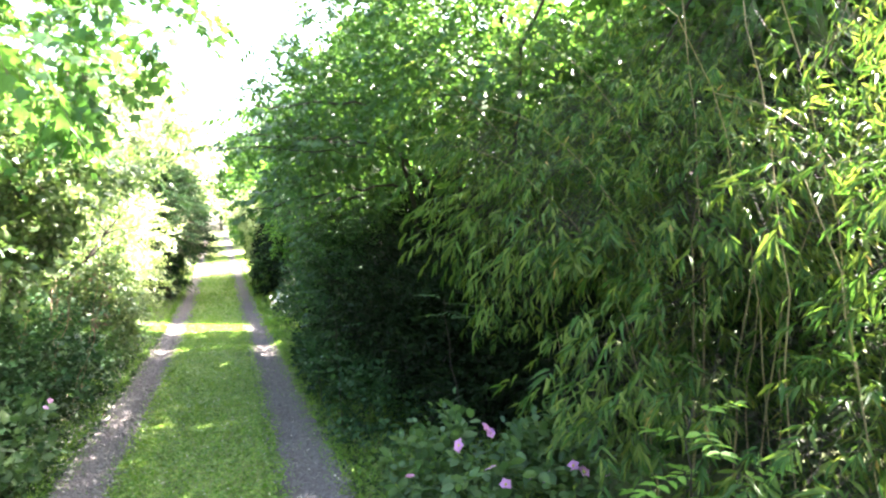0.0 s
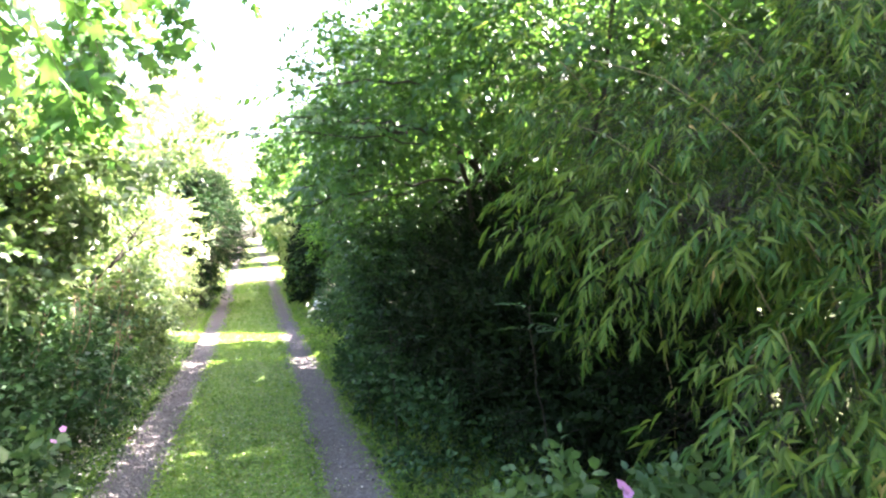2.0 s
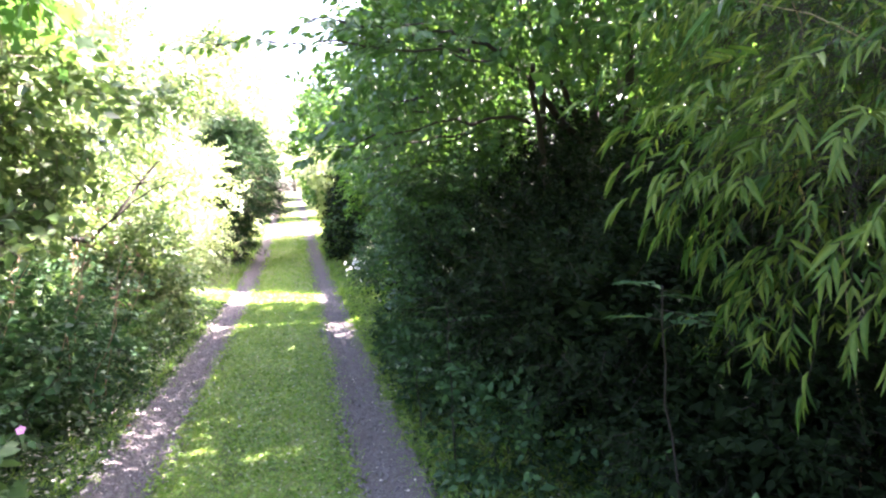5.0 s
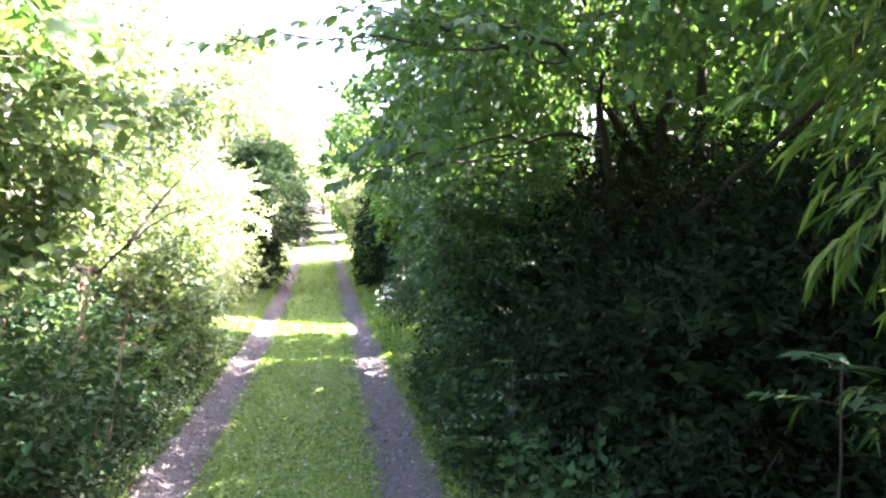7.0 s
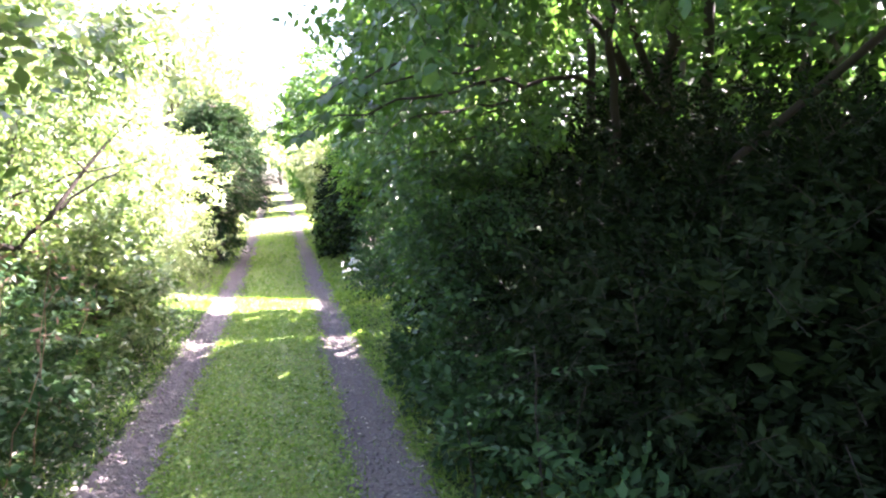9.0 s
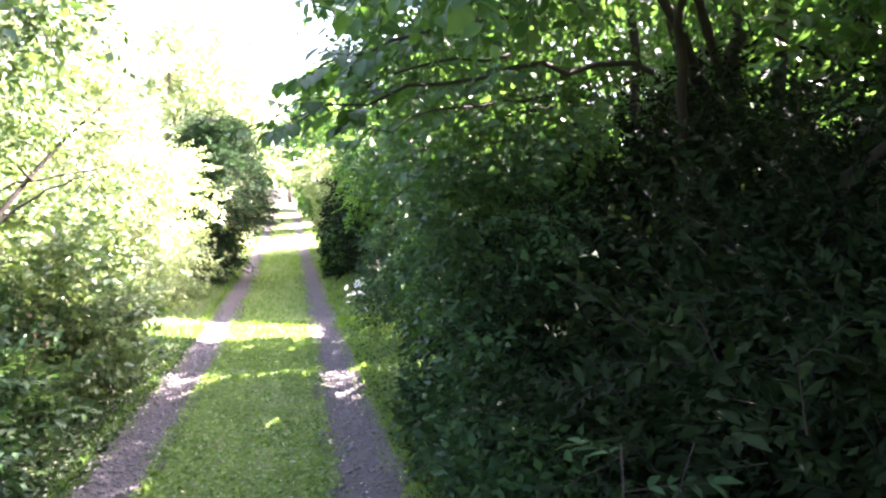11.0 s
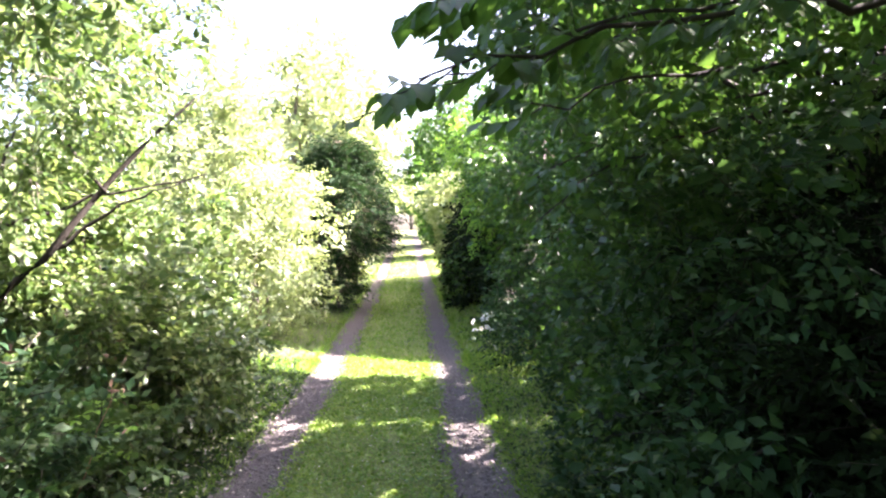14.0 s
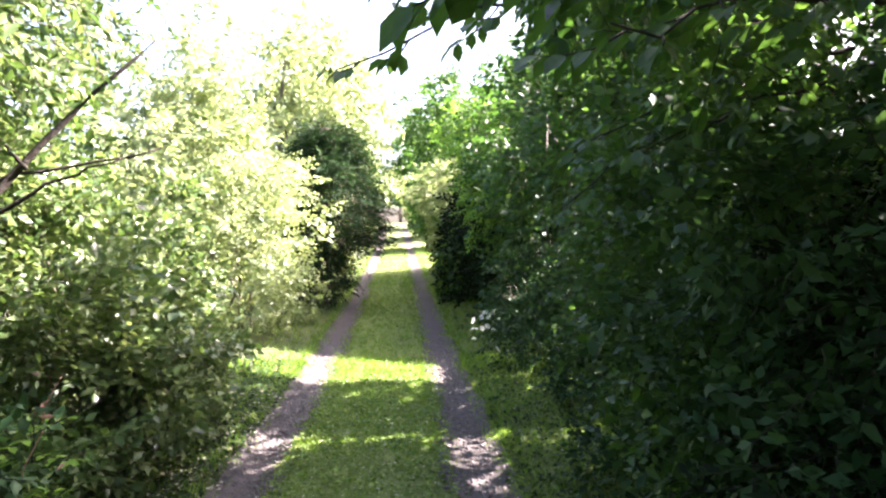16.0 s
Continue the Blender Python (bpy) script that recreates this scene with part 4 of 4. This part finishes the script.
plant("hedge_shrub", "sunlit green hedge shrub at the lane's edge", "shrub", (-2.2, 10.2),
      [(-1.95, 9.5, 0.75, 0.8, 0.8, 0.85), (-1.75, 10.7, 0.75, 0.7, 0.85, 0.85), (-2.4, 10.2, 1.5, 1.0, 1.5, 1.0), (-2.9, 9.2, 1.9, 1.0, 1.3, 1.0)], 3600, "bramble", FLAT, M_HEDGE, 54, 0.12, 1.25, 7, 0.02, 0.4, "hedge shrubs", clump=30)
# M_PALE instead of hedge green: sunlight on this shrub is put into its colour.
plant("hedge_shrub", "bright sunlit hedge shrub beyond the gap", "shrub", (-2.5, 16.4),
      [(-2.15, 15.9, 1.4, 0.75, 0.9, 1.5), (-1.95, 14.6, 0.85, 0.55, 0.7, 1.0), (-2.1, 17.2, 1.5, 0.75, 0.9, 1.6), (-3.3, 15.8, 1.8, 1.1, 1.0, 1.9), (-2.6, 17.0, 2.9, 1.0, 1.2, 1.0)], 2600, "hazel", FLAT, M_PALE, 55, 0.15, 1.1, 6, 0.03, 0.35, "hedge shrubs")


def conifer(x, y, h, rad, seed):
    z = float(rise(y))
    root = thing("conifer", (x, y, z), "dark green conifer with layered drooping fronds", "conifer")
    part("trunk", tube("trunk", bend((x, y, z - 0.05), (x, y, z + h), 12, 0, 0.01, seed), 0.08, 0.01, M_BARK), root)
    r = np.random.default_rng(seed)
    n = 2200
    t = r.uniform(0, 1, n) ** 0.8
    a = r.uniform(0, 6.283, n)
    prof = np.minimum(1, 0.55 + 1.2 * t) * (1 - 0.75 * np.clip(t - 0.55, 0, 1) / 0.45) * (1 + 0.22 * np.sin(3 * a + 8 * t) + 0.18 * np.sin(31 * t + 2 * a))
    rr = rad * prof * np.clip(1 - np.abs(r.normal(0, 0.25, n)), 0.1, 1)
    p = np.stack([x + rr * np.cos(a), y + rr * np.sin(a), z + 0.25 + (h - 0.3) * t], 1)
    out = np.stack([np.cos(a), np.sin(a), np.full(n, 0.1)], 1)
    k = ~((np.abs(p[:, 0] - lane(y)) < 0.98) & (p[:, 2] - z < 1.2))
    at, way, face, ll, lw, (s, e) = spray("frond", p[k], out[k], r, 0.3, 1.3)
    part("crown", leaves("crown", FLAT, at, way, face, ll, lw, M_CONIFER), root, "", "stuff")
    part("branchwork", sticks("branchwork", s - 0.3 * out[k], e, np.full(len(s), 0.006), np.full(len(s), 0.002), M_BARK), root, "", "stuff")


conifer(-1.4, 20.0, 3.9, 1.1, 61)


def wood(label, base, h, rad, n, mat, seed, group="trees beyond the hedge", scale=1.6, low=0.12):
    x, y = base
    z = float(rise(y))
    r = np.random.default_rng(seed)
    lumps = []
    for i in range(7):
        t = low + (1 - low) * (i + 0.5) / 7
        w = rad * (0.45 + 0.75 * math.sin(math.pi * min(1, 0.15 + t * 0.85)))
        lumps.append((x + r.normal(0, 0.35 * rad), y + r.normal(0, 0.35 * rad), z + h * t * 0.92, w * 0.75, w * 0.75, h * 0.13 + 0.3))
    root = plant("tree", label, "tree", base, lumps, n, "far", FLAT, mat, seed, 0.2, scale, 3, 0.08, 0.4, group, crown="crown")
    part("trunk", tube("trunk", bend((x, y, z - 0.1), (x, y, z + h * 0.8), 10, 0, 0.03, seed), 0.05 + h * 0.012, 0.03, M_BARK), root)


# woods that close the lane on both sides, ahead and behind
FIELD, HEDGE = "broadleaf tree with a loose sunlit green crown", "slender tree with a loose green crown, in the hedge and added for shade"
for (x, y), h, rad, n, mat, seed, scale in (
        ((9.5, 2.0), 5.5, 2.4, 900, M_MAPLE, 70, 1.8), ((10.0, 8.0), 6.0, 2.6, 900, M_MAPLE, 71, 1.8), ((9.0, 14.0), 6.0, 2.6, 900, M_MAPLE, 72, 1.8), ((8.0, 21.0), 7.0, 2.6, 900, M_HAZEL, 73, 1.8),
        ((7.5, -4.0), 6.0, 2.4, 700, M_MAPLE, 87, 1.8), ((5.5, 28.0), 6.5, 2.4, 1000, M_HAZEL, 74, 1.8), ((-0.4, 84.0), 6.0, 3.4, 900, M_PALE, 77, 2.8), ((0.5, -11.0), 7.0, 3.0, 800, M_HAZEL, 88, 2.0),
        ((-6.0, 12.0), 3.6, 1.6, 800, M_HEDGE, 81, 1.5), ((-6.5, 19.0), 4.2, 2.0, 800, M_HEDGE, 82, 1.6), ((-4.6, -3.5), 5.0, 1.8, 800, M_MAPLE, 85, 1.6), ((-7.0, 5.0), 3.0, 1.6, 700, M_HEDGE, 89, 1.6)):
    wood(FIELD, (x, y), h, rad, n, mat, seed, "trees beyond the hedges", scale)
# West trees at y 18 to 29 carry sunlight in their pale leaf colour.
for (x, y), h, rad, n, mat, seed, scale in (
        # Crowns near x 5 are additions that block sun from bamboo, evergreens and hazel.
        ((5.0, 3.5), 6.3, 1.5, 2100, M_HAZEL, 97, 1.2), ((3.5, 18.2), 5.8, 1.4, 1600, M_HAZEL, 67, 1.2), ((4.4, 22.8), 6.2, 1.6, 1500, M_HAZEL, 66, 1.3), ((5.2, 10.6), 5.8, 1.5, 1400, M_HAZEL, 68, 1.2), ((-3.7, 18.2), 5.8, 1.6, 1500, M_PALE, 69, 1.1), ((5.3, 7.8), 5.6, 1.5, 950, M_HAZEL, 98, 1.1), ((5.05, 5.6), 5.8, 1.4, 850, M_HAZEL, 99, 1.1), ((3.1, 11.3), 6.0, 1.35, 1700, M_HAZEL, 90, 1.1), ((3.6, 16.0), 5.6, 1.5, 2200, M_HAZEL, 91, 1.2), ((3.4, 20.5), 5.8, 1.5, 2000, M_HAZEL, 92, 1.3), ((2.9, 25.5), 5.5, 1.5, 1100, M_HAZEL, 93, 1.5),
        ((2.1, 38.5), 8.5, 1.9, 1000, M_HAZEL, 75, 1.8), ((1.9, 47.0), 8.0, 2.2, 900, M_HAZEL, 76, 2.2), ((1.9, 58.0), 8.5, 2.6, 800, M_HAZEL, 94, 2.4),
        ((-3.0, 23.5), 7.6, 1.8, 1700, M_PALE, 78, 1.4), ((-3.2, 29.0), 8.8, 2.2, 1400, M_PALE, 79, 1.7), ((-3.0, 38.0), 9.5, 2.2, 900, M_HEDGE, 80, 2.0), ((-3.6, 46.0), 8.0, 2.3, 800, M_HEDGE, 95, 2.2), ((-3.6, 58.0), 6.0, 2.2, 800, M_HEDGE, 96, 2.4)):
    wood(HEDGE, (x, y), h, rad, n, mat, seed, "hedge trees", scale, 0.5 if x > 4 else 0.12)


# ---- small plants and flowers ----
def flowers(root, places, size, mat, eye_mat, label):
    """Five-petalled blossoms, each with its yellow eye, on a plant."""
    n = 5
    a = np.arange(n) * 2 * math.pi / n
    way = np.stack([np.cos(a), np.sin(a), np.full(n, 0.25)], 1)
    me = leaves("flower", OVATE, way * 0.05, way, np.tile([0, 0, 1.0], (n, 1)), np.full(n, 0.5), np.full(n, 0.55), mat)
    m = 8
    ring = np.array([(0.12 * math.cos(k * 0.785), 0.12 * math.sin(k * 0.785), 0.06) for k in range(m)] + [(0, 0, 0.14), (0, 0, 0.0)])
    eye = tri_mesh("flower_eye", ring, [(k, (k + 1) % m, m) for k in range(m)] + [((k + 1) % m, k, m + 1) for k in range(m)], eye_mat, True)
    r = np.random.default_rng(len(places))
    for x, y, z in places:
        ob = new("flower", me)
        ob.parent = root
        s = size * r.uniform(0.8, 1.2)
        ob.matrix_basis = Matrix.Translation(Vector((x, y, z)) - root.location) @ pose(0, 0, 0, r.uniform(10, 70), r.uniform(-30, 30), r.uniform(0, 360)) @ Matrix.Scale(s, 4)
        tagged(ob, label)
        new("flower_eye", eye).parent = ob
        part("stalk", tube("stalk", bend((x + 0.02, y + 0.05, z - 0.25), (x, y, z), 5, 0.01, 0.02, 3), 0.002, 0.0012, M_HERB, 4), root)


def sapling(name, label, foot, top, fronds, mat, seed, size=0.3, pairs=5, ll=0.075, lw=0.032, flat=1.0, start=0.45):
    """A young stem with feathered leaves of paired leaflets."""
    root = thing(name, (foot[0], foot[1], foot[2]), label, "sapling")
    part("stem", tube("stem", bend(foot, top, 8, 0.02, 0.03, seed), 0.006, 0.003, M_TWIG, 5), root)
    r = np.random.default_rng(seed)
    foot, top = np.array(foot), np.array(top)
    for i in range(fronds):
        t = start + (1 - start) * (i + 0.5) / fronds
        a = i * 2.4 + r.uniform(-0.4, 0.4)
        o = foot + (top - foot) * t
        d = np.array([math.cos(a), math.sin(a), r.uniform(-0.05, 0.35)])
        s = size * r.uniform(0.8, 1.15)
        u = np.linspace(0.3, 1, pairs)
        pts = np.concatenate([o + d * s * k + np.array([0, 0, -0.12 * s]) * k * k * np.ones((2, 1)) for k in u[:, None]] + [(o + d * s + np.array([0, 0, -0.12 * s]))[None]])
        side = np.cross(d, [0, 0, 1.0])
        way = np.array([side * (1 if j % 2 else -1) + 0.45 * d for j in range(2 * pairs)] + [d]) + r.normal(0, 0.1, (2 * pairs + 1, 3))
        L = ll * r.uniform(0.8, 1.15, len(pts))
        way, face, W = unit(way), unit(np.array([0, 0, flat]) + r.normal(0, 0.18, (len(pts), 3))), L * lw / ll
        frond = part("frond", tube("frond", np.concatenate([o[None], pts[::2]]), 0.0015, 0.0008, M_TWIG, 4), root)
        for j in range(len(pts)):
            one = slice(j, j + 1)
            part("leaflet", leaves("leaflet", OVATE, pts[one], way[one], face[one], L[one], W[one], mat), frond)
    return root


cranesbill = plant("cranesbill", "low cranesbill with blue-green leaves and pink flowers on the verge", "flowering plant", (1.7, 1.95),
      [(1.5, 2.1, 0.35, 0.2, 0.25, 0.28), (1.75, 2.0, 0.25, 0.3, 0.28, 0.28), (1.25, 2.2, 0.15, 0.2, 0.25, 0.18), (2.05, 1.95, 0.25, 0.3, 0.25, 0.26)], 420, "bramble", OVATE, M_HERB, 101, 0.05, 1.0, 4, 0.006, away=0.7, twig_mat=M_HERB)
flowers(cranesbill, [(1.44, 1.72, 0.75), (1.47, 1.74, 0.72), (1.31, 1.76, 0.67), (1.06, 1.78, 0.54), (1.46, 1.72, 0.55), (1.78, 1.74, 0.47), (1.77, 1.76, 0.45), (1.98, 1.78, 0.47), (1.98, 1.72, 0.47), (1.93, 1.74, 0.5), (2.13, 1.76, 0.41), (1.71, 1.78, 0.46), (1.54, 1.72, 0.46)], 0.06, M_PINK, M_YELLOW, "small pink five-petalled flower")
pinkplant = plant("cranesbill", "low flowering weed with pale leaves beside the track", "flowering plant", (-1.2, 4.0),
      [(-1.1, 3.9, 0.3, 0.18, 0.2, 0.3), (-1.35, 4.3, 0.2, 0.25, 0.35, 0.22), (-1.5, 3.6, 0.35, 0.25, 0.3, 0.35)], 200, "bramble", OVATE, M_HERB, 102, 0.05, 1.1, 3, 0.006, twig_mat=M_HERB)
flowers(pinkplant, [(-0.98, 3.85, 0.6), (-1.12, 4.6, 0.5)], 0.045, M_PINK, M_YELLOW, "small pink five-petalled flower")
sapling("sapling", "bright green sapling with feathered leaves before the bamboo", (1.95, 0.9, 0.05), (2.0, 0.85, 1.0), 9, M_BRIGHT, 103, 0.24, 4, 0.07, 0.036)
sapling("sapling", "bright green sapling with feathered leaves before the bamboo", (2.15, 0.7, 0.05), (2.1, 0.75, 0.75), 6, M_BRIGHT, 104, 0.2, 4, 0.065, 0.034)
sapling("sapling", "thin ash sapling standing before the dark shrub", (1.95, 3.5, 0.05), (1.7, 3.25, 1.3), 5, M_BRAMBLE, 105, 0.24, 4, 0.08, 0.036, 1.0, 0.82)
sapling("sapling", "small green sapling at the foot of the dark shrub", (1.12, 5.5, 0.02), (1.07, 5.5, 0.58), 6, M_HAZEL, 106, 0.16, 3, 0.07, 0.026)
sapling("sapling", "small green sapling at the foot of the dark shrub", (1.2, 4.75, 0.02), (1.15, 4.7, 1.05), 7, M_BRAMBLE, 107, 0.18, 4, 0.075, 0.03)
sapling("sapling", "yellow-green young plant on the verge below the hedge", (-1.5, 8.4, 0.05), (-1.45, 8.35, 0.75), 9, M_BRIGHT, 108, 0.16, 3, 0.07, 0.04)
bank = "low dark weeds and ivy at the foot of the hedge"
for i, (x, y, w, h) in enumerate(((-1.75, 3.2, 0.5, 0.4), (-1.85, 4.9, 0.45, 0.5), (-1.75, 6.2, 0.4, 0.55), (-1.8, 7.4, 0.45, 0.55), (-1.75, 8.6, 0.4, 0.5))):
    # Past y 7 the lighter leaf stands in for sun on the clump.
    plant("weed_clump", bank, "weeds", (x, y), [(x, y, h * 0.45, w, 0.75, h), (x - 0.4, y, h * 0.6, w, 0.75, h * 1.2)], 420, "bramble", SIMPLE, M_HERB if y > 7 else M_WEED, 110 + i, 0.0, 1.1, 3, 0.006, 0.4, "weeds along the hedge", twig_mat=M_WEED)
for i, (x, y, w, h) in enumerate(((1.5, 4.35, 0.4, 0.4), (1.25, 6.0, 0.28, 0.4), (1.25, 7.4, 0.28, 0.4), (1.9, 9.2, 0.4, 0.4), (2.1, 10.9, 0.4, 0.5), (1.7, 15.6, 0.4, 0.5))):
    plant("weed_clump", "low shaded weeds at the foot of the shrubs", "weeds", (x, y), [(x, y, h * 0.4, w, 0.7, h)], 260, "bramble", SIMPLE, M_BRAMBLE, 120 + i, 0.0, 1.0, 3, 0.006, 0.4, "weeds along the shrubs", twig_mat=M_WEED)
bramble = bpy.data.objects["flowering_bramble"]
flowers(bramble, [(1.3 + 0.5 * math.sin(5.1 * i) * (i % 3) / 3, 12.6 + 0.13 * i, 0.35 + 0.3 * abs(math.sin(2.3 * i))) for i in range(13)], 0.075, M_WHITE, M_YELLOW, "white five-petalled bramble flower")
for i in range(9):
    r = np.random.default_rng(200 + i)
    x, y = -1.75 + r.normal(0, 0.22), r.uniform(4.6, 8.8)
    stalk = thing("dead_stalk", (x, y, 0.05), "dry reddish-brown dead stalk in the hedge", "stalk", "dead stalks")
    top = (x + r.uniform(0.0, 0.45), y + r.normal(0, 0.25), r.uniform(1.0, 1.7))
    line = bend((x, y, 0), top, 8, 0.03, 0.05, i)
    part("stem", tube("stem", line, 0.005, 0.0025, M_DEAD, 5), stalk)
    n = 14
    p = line[r.integers(4, 8, n)] + r.normal(0, 0.06, (n, 3))
    part("dry_leaf", leaves("dry_leaf", SIMPLE, p, unit(r.normal(0, 1, (n, 3)) + np.array([0, 0, -0.8])), unit(r.normal(0, 1, (n, 3))), r.uniform(0.04, 0.08, n), r.uniform(0.015, 0.03, n), M_DEAD), stalk, "", "stuff")
petal = leaves("petal", OVATE, np.array([[-1.0, 6.18, float(height(np.array(-1.0), np.array(6.18))) + 0.025]] * 3), np.array([[1, 0, 0.2], [-0.5, 0.8, 0.2], [-0.5, -0.8, 0.3]]), np.array([[0, 0, 1.0]] * 3), np.full(3, 0.03), np.full(3, 0.022), M_RED)
tagged(new("petal", petal), "fallen dark red petals at the track's edge", "petal")
